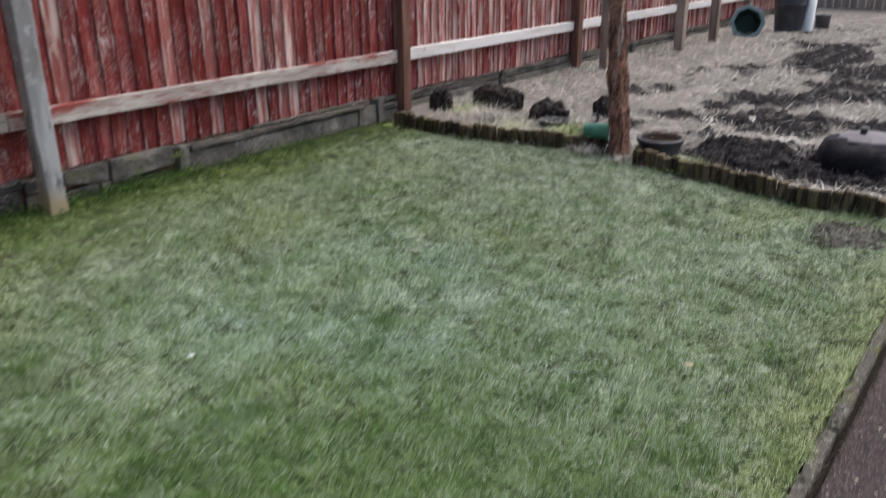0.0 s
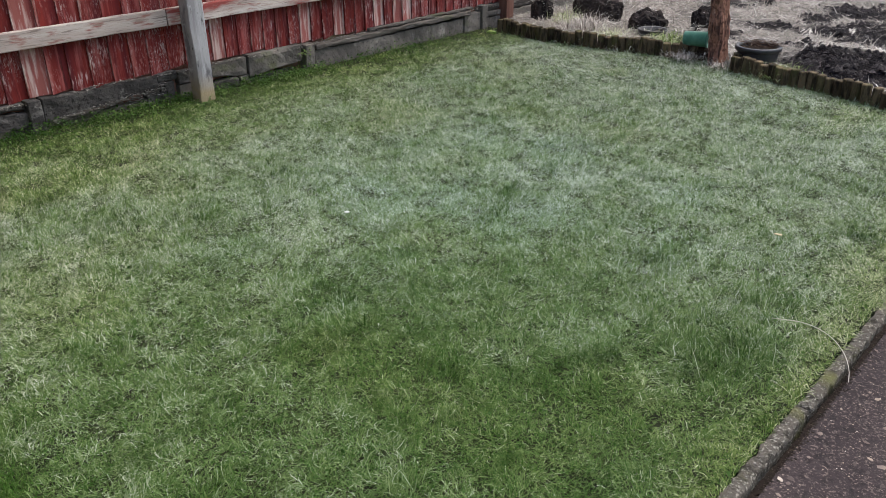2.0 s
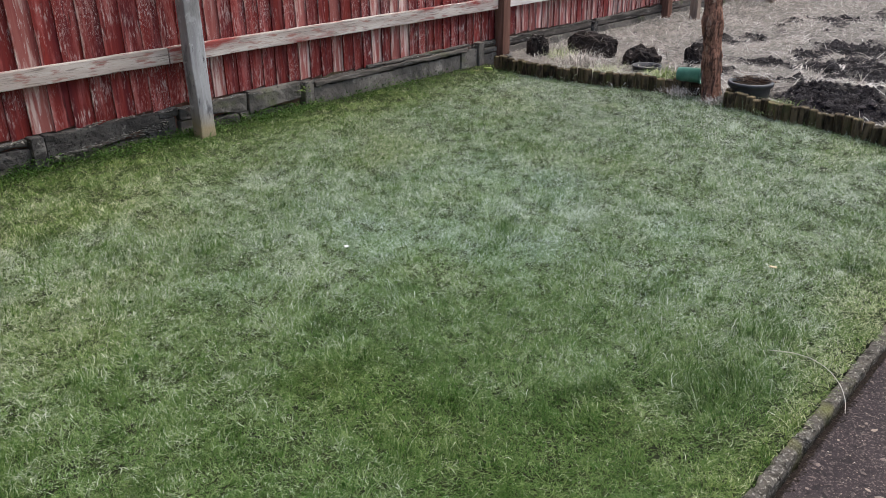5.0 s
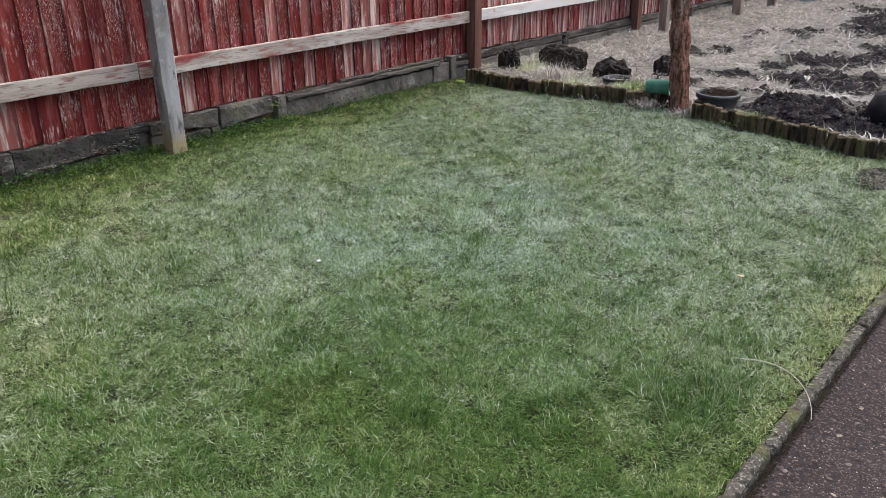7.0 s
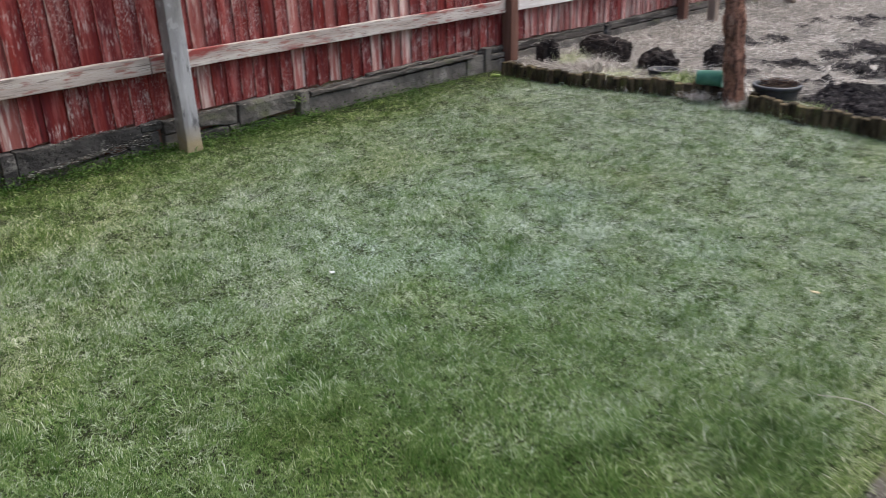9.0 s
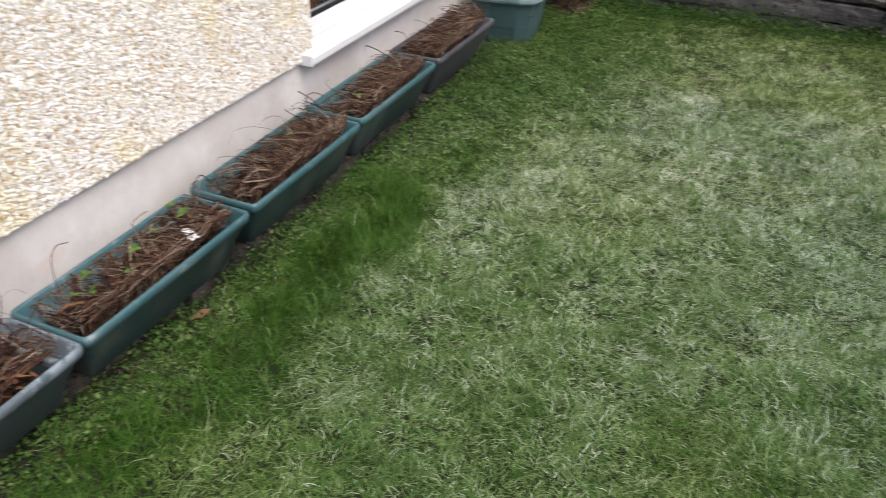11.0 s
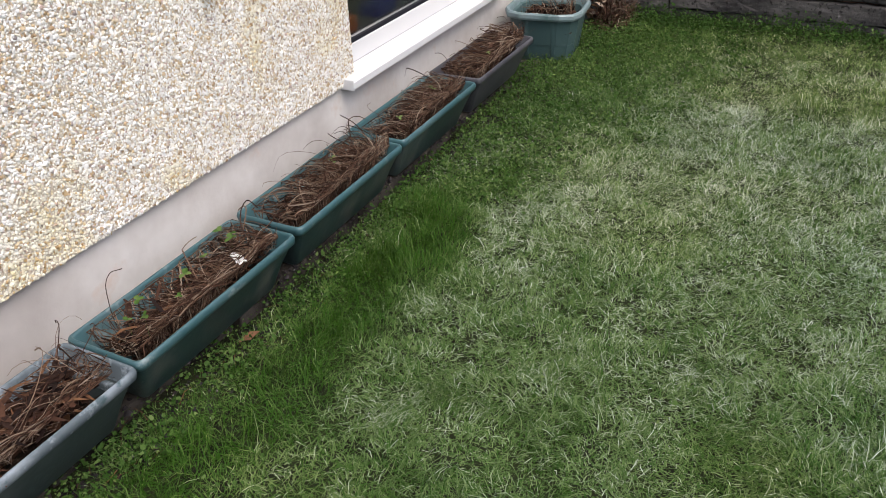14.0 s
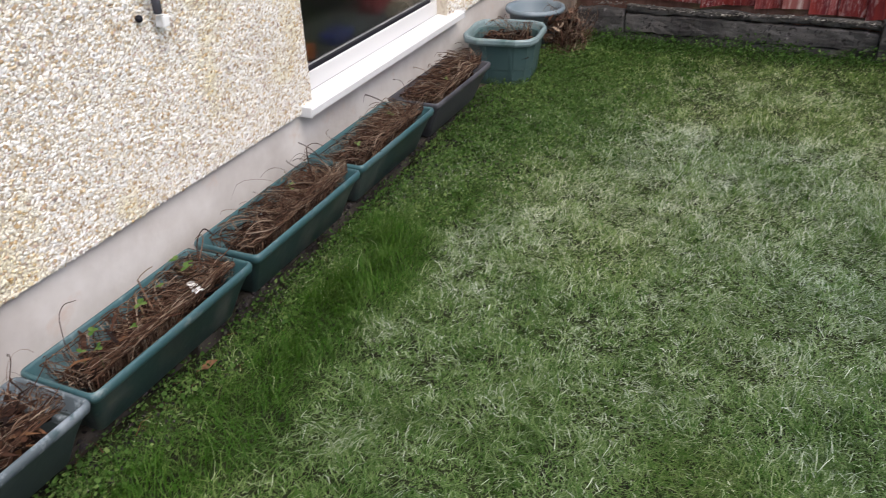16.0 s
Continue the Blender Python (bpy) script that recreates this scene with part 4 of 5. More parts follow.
pot("round_planter", -2.22, 5.63, 0.15, 0.165, "black round plastic planter full of dry brown stems", m_black_plastic, fill=m_soil_dark, category="planter")

# small green pot lying on its side
ob = thing("green_pot", -2.68, 5.63, 0.15, "bright green plastic pot lying on its side behind the edging", "pot")
bm, rings = lathe([(0.048, -0.09), (0.05, -0.088), (0.055, 0.075), (0.06, 0.077), (0.06, 0.09), (0.054, 0.09), (0.046, -0.08)], 28)
bm.faces.new(rings[0][::-1])
bmesh.ops.rotate(bm, matrix=Matrix.Rotation(radians(88), 3, "Y"), verts=bm.verts[:], cent=(0, 0, 0))
part("body", bm, m_bright_green, ob, smooth=True)
ob.rotation_euler.z = radians(8)
tagged(part("soil_mound", lump(0.2, 0.09, 0.1, 8.8), m_soil_dark), "low mound of earth under the green pot", "soil mound").location = (-2.72, 5.7, 0.0)

lumps = []
for x, y, rx, ry, h, seed, label in ((-4.35, 6.02, 0.1, 0.09, 0.19, 1.0, "dark root ball standing upright by the fence post"), (-4.0, 6.36, 0.26, 0.11, 0.2, 2.2, "long dark block of roots and soil"),
                                     (-3.42, 6.22, 0.18, 0.13, 0.17, 3.4, "heap of dark soil beside dry grass"), (-3.08, 6.6, 0.12, 0.11, 0.18, 4.1, "small heap of dark soil")):
    ob = part("root_ball" if seed < 3 else "earth_mound", lump(rx, ry, h, seed, 0.22 if seed > 3 else 0.16, flat=0.8 if seed > 3 else 0.3), m_root)
    tagged(ob, label, "root ball" if seed < 3 else "soil heap")
    ob.location = (x, y, 0.03)
    lumps.append((ob, rx, ry, h, seed))

def tuft(x, y, spread, count, height, pale_range, material, label, seed, sink=0.02):
    ob = thing("grass_tuft", x, y, sink, label, "grass tuft", "tufts in the bed")
    r = np.random.default_rng(seed)
    a, d = r.uniform(0, 6.3, count), np.abs(r.normal(0, spread, count))
    v, f = blades(np.stack([d * np.cos(a), d * np.sin(a), np.zeros(count)], 1), a + r.normal(0, 0.6, count), r.uniform(0.5, 1.2, count) * height, r.uniform(0.002, 0.004, count), np.clip(r.normal(0.75, 0.35, count), 0.1, 1.5), r.uniform(0.7, 2.0, count))
    fast_mesh("foliage", v, f, material, ob, "thin grass blades", "stuff", attrs={"pale": np.repeat(r.uniform(*pale_range, count), 5), "cool": np.zeros(count * 5), "warm": np.full(count * 5, 0.55)})
    return ob


tuft(-3.84, 5.92, 0.1, 900, 0.24, (0.2, 0.65), m_straw, "clump of bleached dry grass beside the root balls", 1)
tuft(-3.5, 5.8, 0.14, 900, 0.12, (0.4, 0.85), m_grass, "low pale green grass clump behind the edging", 2)
tuft(-3.0, 5.86, 0.1, 800, 0.17, (0.1, 0.5), m_grass, "green grass clump beside the soil heap", 3)
tuft(-3.3, 5.72, 0.12, 420, 0.1, (0.2, 0.6), m_straw, "thin dry grass behind the log edging", 4)
tuft(-1.96, 5.47, 0.08, 600, 0.12, (0.1, 0.5), m_grass, "small green grass clump beside the round planter", 5)
tuft(-2.42, 5.52, 0.07, 300, 0.1, (0.2, 0.6), m_straw, "dry grass at the foot of the bark post", 6, 0.0)
tuft(-2.72, 5.56, 0.08, 380, 0.1, (0.1, 0.5), m_straw, "dry grass below the green pot", 7, 0.02)
tuft(-4.12, 6.08, 0.08, 500, 0.2, (0.3, 0.7), m_grass, "tall dry grass at the fence foot", 8)

# half-buried black pot rim in front of the heap
ob = thing("buried_pot", -3.25, 6.02, 0.05, "black pot sunk in the soil among dry grass", "pot")
bm, rings = lathe([(0.1, -0.04), (0.115, 0.035), (0.122, 0.04), (0.118, 0.046), (0.105, 0.04), (0.095, 0.0)], 32)
part("body", bm, m_black_plastic, ob, smooth=True)

# black lidded tub
ob = thing("lidded_tub", -1.07, 6.02, 0.03, "black plastic tub with a dull grey lid and knob", "tub")
bm, rings = lathe([(0.23, -0.04), (0.25, 0.05), (0.245, 0.13), (0.215, 0.19), (0.12, 0.205)], 40)
roughen(bm, 0.03, 0.1, 3.0)
part("body", bm, surface("matt_black_plastic", (0.012, 0.011, 0.013), 0.75, [(12, (0.03, 0.026, 0.028), 0.5, 0.7)], [(30, 0.006)], specular=0.12), ob, smooth=True)
m_lid = surface("dull_grey_lid", (0.13, 0.115, 0.125), 0.6, [(8, (0.13, 0.115, 0.12), 0.45, 0.65), (30, (0.28, 0.26, 0.26), 0.6, 0.72)], [(30, 0.002)])
bm, rings = lathe([(0.19, 0.175), (0.2, 0.2), (0.19, 0.212), (0.12, 0.228), (0.03, 0.232)], 9)
bm.faces.new(rings[-1])
bmesh.ops.translate(bm, verts=bm.verts[:], vec=(0.05, 0.03, 0))
lid = part("lid", roughen(bm, 0.014, 0.12, 3.0), m_lid, ob, "dull grey lid")
bm, rings = lathe([(0.02, 0.225), (0.02, 0.255), (0.026, 0.262), (0.022, 0.272)], 16)
bm.faces.new(rings[-1])
part("knob", bm, m_black_plastic, lid, smooth=True)

# far end: octagonal tub on its side, bin, canister, pots
ob = thing("octagonal_tub", -4.0, 13.05, 0.25, "green-black octagonal planter lying on its side by the fence", "planter", rz=20)
bm, rings = lathe([(0.15, -0.16), (0.2, 0.13), (0.225, 0.135), (0.225, 0.16), (0.19, 0.16), (0.14, -0.13)], 8)
bm.faces.new(rings[0][::-1])
bm.faces.new(rings[-1])
bmesh.ops.rotate(bm, matrix=Matrix.Rotation(radians(80), 3, "X"), verts=bm.verts[:], cent=(0, 0, 0))
part("body", bm, surface("green_black_plastic", (0.035, 0.065, 0.058), 0.5, [(5, (0.04, 0.07, 0.06), 0.5, 0.7)]), ob)
bm, rings = lathe([(0.192, 0.13), (0.243, 0.13), (0.25, 0.145), (0.243, 0.17), (0.192, 0.17), (0.192, 0.13)], 8)
bmesh.ops.rotate(bm, matrix=Matrix.Rotation(radians(80), 3, "X"), verts=bm.verts[:], cent=(0, 0, 0))
part("rim", bm, m_tub_rim, ob, "pale worn rim")

ob = thing("black_bin", -3.62, 13.85, 0.05, "black plastic bin with a ribbed collar", "bin")
bm, rings = lathe([(0.19, 0), (0.225, 0.42), (0.24, 0.425), (0.24, 0.45), (0.227, 0.455), (0.24, 0.47), (0.24, 0.5), (0.23, 0.51), (0.25, 0.53), (0.25, 0.56)], 36)
bm.faces.new(rings[-1])
part("body", bm, m_slate_plastic, ob, smooth=True)
bm, rings = lathe([(0.24, 0.565), (0.25, 0.6), (0.2, 0.66), (0.05, 0.68)], 24)
bm.faces.new(rings[-1])
part("bag", roughen(bm, 0.02, 0.1, 2.0), m_white, ob, "pale plastic bag on top", smooth=True)
ob = thing("white_pipe", -3.36, 13.95, 0.05, "tall white plastic pipe leaning by the bin", "pipe")
bm, rings = lathe([(0.075, 0.0), (0.075, 1.1), (0.06, 1.1), (0.06, 0.2)], 20)
part("tube", bm, m_white, ob, smooth=True)
ob.rotation_euler = (0, radians(1), 0)
pot("flower_pot", -3.28, 14.5, 0.12, 0.3, "dark plastic flower pot behind the pipe", m_slate_plastic)

# boundary at the far end
end_fence = thing("end_fence", -4.6, 18.8, 0, "low brown weathered board fence at the far end", "fence", kind="structure")
me = bpy.data.meshes.new("board")
bm = box(-0.07, -0.01, -0.1, 0.07, 0.01, 1.5, 0.003)
bm.to_mesh(me)
bm.free()
me.materials.append(m_pale_post)
for k in range(50):
    piece("board", me, end_fence, pose(0.15 * k, 0.004 * (k % 2), 0.03 * math.sin(k * 1.7), 0, 0, 0))
part("rail", box(-0.1, 0.012, 0.3, 7.5, 0.05, 0.4), m_pale_post, end_fence)


# ---- troughs along the wall ----
def ring(bm, hx, hy, radius, z, per=5):
    out = []
    for cx, cy, a0 in ((1, 1, 0), (-1, 1, 90), (-1, -1, 180), (1, -1, 270)):
        for k in range(per):
            a = radians(a0 + 90 * k / (per - 1))
            out.append(bm.verts.new((cx * (hx - radius) + radius * math.cos(a), cy * (hy - radius) + radius * math.sin(a), z)))
    return out


def rounded_tub(levels, floor=True, base=True):
    bm = bmesh.new()
    rings = [ring(bm, *lv) for lv in levels]
    for a, b in zip(rings, rings[1:]):
        for k in range(len(a)):
            j = (k + 1) % len(a)
            bm.faces.new((a[k], a[j], b[j], b[k]))
    if base:
        bm.faces.new(rings[0][::-1])
    if floor:
        bm.faces.new(rings[-1])
    return bm


def strands(count, hx, hy, z, seed, height=0.1, reach=0.16, rim=0.185, bare=0.0, tilt=0.0, thick=1.0):
    """Dead arching stems, as thin bent ribbons with two faces each way; bare: the share of the near end that stays empty behind; tilt: how much higher they lie along the front."""
    r = np.random.default_rng(seed)
    x0, y0 = r.uniform(-hx, hx, count), hy * (1.25 * r.random(count) ** 0.65 - 0.25)
    empty = (x0 > hx * (1 - 2 * bare)) & (y0 < hy * 0.45)
    x0 = np.where(empty, -x0 + hx * 0.3 * r.random(count), x0)
    yaw = r.uniform(0, 6.3, count)
    length = r.uniform(0.3, 1.0, count) * reach
    h = r.uniform(0.1, 1.0, count) ** 2 * height
    t = np.linspace(0, 1, 9)
    bend = r.normal(0, 1.5, count)[:, None] * t[None]
    step = length[:, None] / 8
    px = x0[:, None] + np.cumsum(step * np.cos(yaw[:, None] + bend), 1)
    py = y0[:, None] + np.cumsum(step * np.sin(yaw[:, None] + bend), 1)
    pz = z + (tilt * (y0 / hy) - 0.8 * tilt * (x0 / hx))[:, None] + r.uniform(0, 0.024, (count, 1)) + h[:, None] * np.sin(t[None] * r.uniform(1.6, 2.9, (count, 1)))
    over = np.where(z + 0.75 * h > rim, 0.06, 0.004)[:, None]
    for p, half in ((px, hx), (py, hy)):     # stems bend back rather than pass through the side
        lim = half + over
        far = np.abs(p) - 0.85 * lim
        p[...] = np.where(far > 0, np.sign(p) * lim * (0.85 + 0.15 * np.tanh(far / (0.15 * lim))), p)
    out = np.maximum(np.abs(px) - hx, np.abs(py) - hy)
    pz = np.where(out > 0, np.maximum(pz, rim + 0.006), pz)
    c = np.stack([px, py, pz], -1)
    w = (0.0005 + 0.0014 * r.random(count) ** 2)[:, None] * thick
    s = np.stack([-np.sin(yaw) * w[:, 0], np.cos(yaw) * w[:, 0], np.zeros(count)], -1)[:, None]
    up = np.zeros_like(c)
    up[..., 2] = w
    v = np.concatenate([c - s, c + s, c - up, c + up], 1).reshape(-1, 3)
    q = []
    for k in range(8):
        q += [(k, k + 1, k + 10, k + 9), (18 + k, 19 + k, 28 + k, 27 + k)]
    f = (np.arange(count)[:, None, None] * 36 + np.array(q)[None]).reshape(-1, 4)
    return v, f


def strap_leaves(count, hx, hy, z, seed, length=0.1, width=0.014, rise=0.1):
    """Limp strap-shaped dead leaves lying over one another."""
    r = np.random.default_rng(seed)
    x, y = r.uniform(-hx, hx, count), r.uniform(-hy, hy, count)
    yaw = r.normal(0.25, 0.7, count) + np.pi * (r.random(count) < 0.5)
    size = r.uniform(0.4, 1.0, count) * length
    reach = np.minimum(size, np.maximum(0.025, (hx - np.abs(x)) * 1.6 + 0.02))
    return blades(np.stack([x, y, z + r.uniform(0, 0.045, count)], 1), yaw, reach, r.uniform(0.4, 1.0, count) * width, r.normal(rise, 0.25, count), r.uniform(0.2, 1.1, count), r.normal(0, 0.6, count))


def sprigs(count, hx, hy, z, seed, size=0.008, lift=0.05):
    """Small three-leaved sprigs with rounded, folded leaflets on thin stalks."""
    r = np.random.default_rng(seed)
    a = np.linspace(0, 2 * np.pi, 9)[:-1]
    leaf = np.concatenate([[(0.6, 0, -0.12)], np.stack([1.0 + np.cos(a) * (1 + 0.12 * np.cos(2 * a)), 0.85 * np.sin(a), 0.3 * np.abs(np.sin(a))], 1)])
    verts, faces, base = [], [], 0
    for k in range(count):
        x, y, top = r.uniform(-hx, hx), r.uniform(-hy, hy), z + r.uniform(0.4, 1.0) * lift
        turn, scale = r.uniform(0, 6.3), size * r.uniform(0.6, 1.2)
        for q in range(3):
            b = turn + q * 2.1 + r.normal(0, 0.15)
            p = leaf * scale * r.uniform(0.8, 1.1)
            tip = r.normal(0.0, 0.35)
            px, pz = p[:, 0] * np.cos(tip), p[:, 2] + p[:, 0] * np.sin(tip)
            verts.append(np.stack([x + px * np.cos(b) - p[:, 1] * np.sin(b), y + px * np.sin(b) + p[:, 1] * np.cos(b), top + pz], 1))
            faces += [(base, base + 1 + j, base + 1 + (j + 1) % 8) for j in range(8)]
            base += 9
        verts.append(np.array([(x - 0.0006, y, z - 0.01), (x + 0.0006, y, z - 0.01), (x, y, top)]))
        faces.append((base, base + 1, base + 2))
        base += 3
    return np.concatenate(verts), np.array(faces)


def curled_leaves(count, hx, hy, z, seed, size=0.02, lift=0.05):
    """Crumpled leaves: a bent pair of quads with pointed ends."""
    r = np.random.default_rng(seed)
    shape = np.array([(-1, 0, 0), (-0.3, 0.5, 0.22), (0.45, 0.42, 0.25), (1, 0, 0.1), (0.45, -0.42, 0.25), (-0.3, -0.5, 0.22), (0.05, 0, -0.05)])
    s = r.uniform(0.5, 1.2, (count, 1, 1)) * size
    p = shape[None] * s + r.normal(0, 0.14, (count, 7, 3)) * s
    a, b = r.uniform(0, 6.3, (count, 1)), r.normal(0, 0.6, (count, 1))
    x, y, zz = p[..., 0] * np.cos(b) - p[..., 2] * np.sin(b), p[..., 1], p[..., 0] * np.sin(b) + p[..., 2] * np.cos(b)
    x, y = x * np.cos(a) - y * np.sin(a), x * np.sin(a) + y * np.cos(a)
    v = np.stack([x + r.uniform(-hx, hx, (count, 1)), y + r.uniform(-hy, hy, (count, 1)), zz + z + r.uniform(0.003, lift, (count, 1))], -1).reshape(-1, 3)
    f = (np.arange(count)[:, None, None] * 7 + np.array([(0, 6, 1), (1, 6, 2), (2, 6, 3), (3, 6, 4), (4, 6, 5), (5, 6, 0)])[None]).reshape(-1, 3)
    return v, f


def trough(x0, x1, material, label, seed, yc=0.083, hy=0.104, h=0.152, tilt=0.0, count=260, height=0.085, fill=0.1, fresh=0, heap=0.0, leafage=0.3, reach=0.2, litter=0.02, bare=0.0, straps=0):
    hx = (x1 - x0) / 2
    ob = thing("trough", (x0 + x1) / 2, yc, 0.04, label, "planter", "troughs along the wall", rz=tilt)
    bm = rounded_tub([(hx - 0.045, hy - 0.055, 0.012, 0.0), (hx - 0.04, hy - 0.05, 0.014, 0.006), (hx - 0.023, hy - 0.028, 0.015, h * 0.5), (hx - 0.0085, hy - 0.010, 0.015, h - 0.03), (hx - 0.005, hy - 0.006, 0.015, h - 0.014),
                      (hx - 0.009, hy - 0.01, 0.014, h - 0.016), (hx - 0.026, hy - 0.027, 0.012, h - 0.056), (hx - 0.036, hy - 0.037, 0.012, h - 0.064), (hx - 0.05, hy - 0.06, 0.012, 0.02)])
    for v in bm.verts:
        v.co.y += 0.003 * math.sin(v.co.x * 9 + seed) * (v.co.z / h) - 0.012 * (1 - v.co.z / h)
    body = part("body", bm, material, ob, smooth=True)
    bm = rounded_tub([(hx - 0.0055, hy - 0.0065, 0.015, h - 0.026), (hx - 0.0015, hy - 0.002, 0.016, h - 0.023), (hx, hy, 0.016, h - 0.009), (hx - 0.002, hy - 0.002, 0.016, h - 0.002), (hx - 0.0055, hy - 0.0055, 0.015, h), (hx - 0.009, hy - 0.009, 0.014, h - 0.002),
                      (hx - 0.011, hy - 0.011, 0.013, h - 0.008), (hx - 0.02, hy - 0.021, 0.012, h - 0.043), (hx - 0.022, hy - 0.023, 0.012, h - 0.046), (hx - 0.029, hy - 0.03, 0.012, h - 0.046), (hx - 0.032, hy - 0.033, 0.012, h - 0.049), (hx - 0.034, hy - 0.035, 0.012, h - 0.062)], floor=False, base=False)
    for v in bm.verts:
        v.co.y += 0.003 * math.sin(v.co.x * 9 + seed)
    part("rim", bm, m_faded_rim if material is m_faded_plastic else m_green_rim if material is m_green_plastic else material, body, "paler rim in worn and highlight tones with a stepped inner flange" if material is not m_slate_plastic else "", smooth=True)
    bm = bmesh.new()
    bmesh.ops.create_grid(bm, x_segments=26, y_segments=12, size=1.0)
    for v in bm.verts:
        u, w = v.co.x, v.co.y
        v.co = Vector((u * (hx - 0.046), w * (hy - 0.05), fill + 0.02 * noise.noise(Vector((u * 4, w * 2.5, seed))) + 0.012 * noise.noise(Vector((u * 13, w * 8, seed))) + heap * (1 - u * u) * (1 - w * w) + 0.03 * w - 0.012))
    part("soil", bm, m_soil_dark, ob, "dark potting soil")
    fast_mesh("stem_tangle", *strands(int(count * 3.4), hx - 0.036, hy - 0.038, fill + heap * 0.7 + 0.005, seed, height, reach, h - 0.005, bare=bare, tilt=0.026), m_dead, ob, "tangle of dead brown stems", "stuff")
    fast_mesh("stem_tangle", *strands(45, hx - 0.05, hy - 0.05, fill + 0.05, seed + 7, height * 1.5, 0.26, h - 0.005, bare=bare, tilt=0.03), m_dead, ob, "longer dry stems arching over the rim", "stuff")
    fast_mesh("leaf_litter", *curled_leaves(int(count * leafage), hx - 0.055, hy - 0.058, fill + heap * 0.4, seed + 50, litter), m_dead_leaf, ob, "curled dead leaves", "stuff")
    if straps:
        fast_mesh("leaf_litter", *strap_leaves(straps, hx - 0.06, hy - 0.05, fill + 0.04, seed + 60), m_dead_leaf, ob, "limp strap-shaped dead leaves", "stuff")
    if fresh:
        v, f = sprigs(fresh, hx - 0.06, hy - 0.06, fill + heap + 0.04, seed + 90, 0.0075, 0.05)
        fast_mesh("foliage", v, f, m_weed, ob, "small green three-lobed leaves", "stuff", {"pale": np.repeat(np.random.default_rng(seed).uniform(0.35, 0.9), len(v))})
    return ob


trough(-1.345, -0.78, m_faded_plastic, "faded grey-green plastic trough with a heap of dead brown leaves", 11, yc=0.088, count=130, height=0.040, fill=0.082, heap=0.03, leafage=3, litter=0.0135, straps=420, fresh=2)
trough(-1.885, -1.349, m_green_plastic, "dark green plastic trough with dead stems and a few green leaves", 12, count=300, height=0.032, fresh=9, fill=0.072, heap=0.03, leafage=2.2, litter=0.012, bare=0.14, straps=40)
trough(-2.445, -1.905, m_green_plastic, "dark green plastic trough with tall dry reddish stems", 13, yc=0.076, count=430, height=0.056, fill=0.070, heap=0.03, bare=0.3, fresh=1)
trough(-2.995, -2.462, m_green_plastic, "dark green plastic trough with bleached dry stems", 14, yc=0.068, count=330, height=0.048, fill=0.077, heap=0.02, bare=0.25, leafage=0.8, fresh=2)
trough(-3.545, -3.02, m_slate_plastic, "charcoal plastic trough with dead brown stems", 15, yc=0.068, count=380, height=0.052, fill=0.082, heap=0.03, fresh=1)

# thin hooked stem standing over the back rim of the second trough
curve = bpy.data.curves.new("hooked_stem", "CURVE")
curve.dimensions, curve.bevel_depth, curve.resolution_u = "3D", 0.0009, 8
sp = curve.splines.new("BEZIER")
sp.bezier_points.add(3)
for bp, co in zip(sp.bezier_points, ((-1.45, 0.03, 0.12), (-1.462, 0.0, 0.21), (-1.49, -0.012, 0.262), (-1.525, -0.01, 0.258))):
    bp.co, bp.handle_left_type, bp.handle_right_type = co, "AUTO", "AUTO"
hook = new("hook_curve", curve)
me = bpy.data.meshes.new_from_object(hook.evaluated_get(bpy.context.evaluated_depsgraph_get()))
bpy.data.objects.remove(hook)
me.materials.clear()
me.materials.append(m_dead_leaf)
tagged(new("hooked_stem", me), "thin dark hooked stem standing in the green trough", "plant stem")

for ob, rx, ry, h, seed in lumps:
    fast_mesh("roots", *strands(70, rx * 0.9, ry * 0.9, h * 0.55, int(seed * 10), h * 0.5, 0.16, -1.0), m_straw, ob, "thin pale roots and dry stems", "stuff")
fast_mesh("stem_tangle", *strands(160, 0.1, 0.1, 0.15, 77, 0.03, 0.12, 0.1), m_dead, bpy.data.objects["round_planter"], "dry brown stems", "stuff")

# torn white plant label in the second trough
ob = part("plant_label", roughen(cuts(cuts(box(-0.011, -0.036, 0, 0.011, 0.036, 0.002), 1, [-0.03, -0.024, -0.018, -0.012, -0.006, 0.0, 0.006, 0.012, 0.018, 0.024, 0.03]), 0, [-0.004, 0.004]), 0.007, 0.014, 5.5), m_white)
tagged(ob, "torn crumpled white plant label lying on dead leaves", "plant label")
ob.matrix_basis = pose(-1.733, 0.127, 0.195, 12, 4, -31)


# ---- big tub and bucket by the corner ----
ob = thing("square_tub", -3.915, 0.095, 0.0, "sea-green plastic tub with chamfered corners and a pale rim", "planter", rz=6)
ob.scale = (0.98, 0.98, 0.95)
bm = rounded_tub([(0.123, 0.123, 0.06, 0.0, 3), (0.128, 0.128, 0.062, 0.012, 3), (0.139, 0.139, 0.068, 0.08, 3), (0.141, 0.141, 0.069, 0.082, 3), (0.156, 0.156, 0.077, 0.19, 3), (0.158, 0.158, 0.077, 0.205, 3), (0.14, 0.14, 0.07, 0.2, 3), (0.122, 0.122, 0.06, 0.1, 3)])
body = part("body", bm, m_tub_plastic, ob)
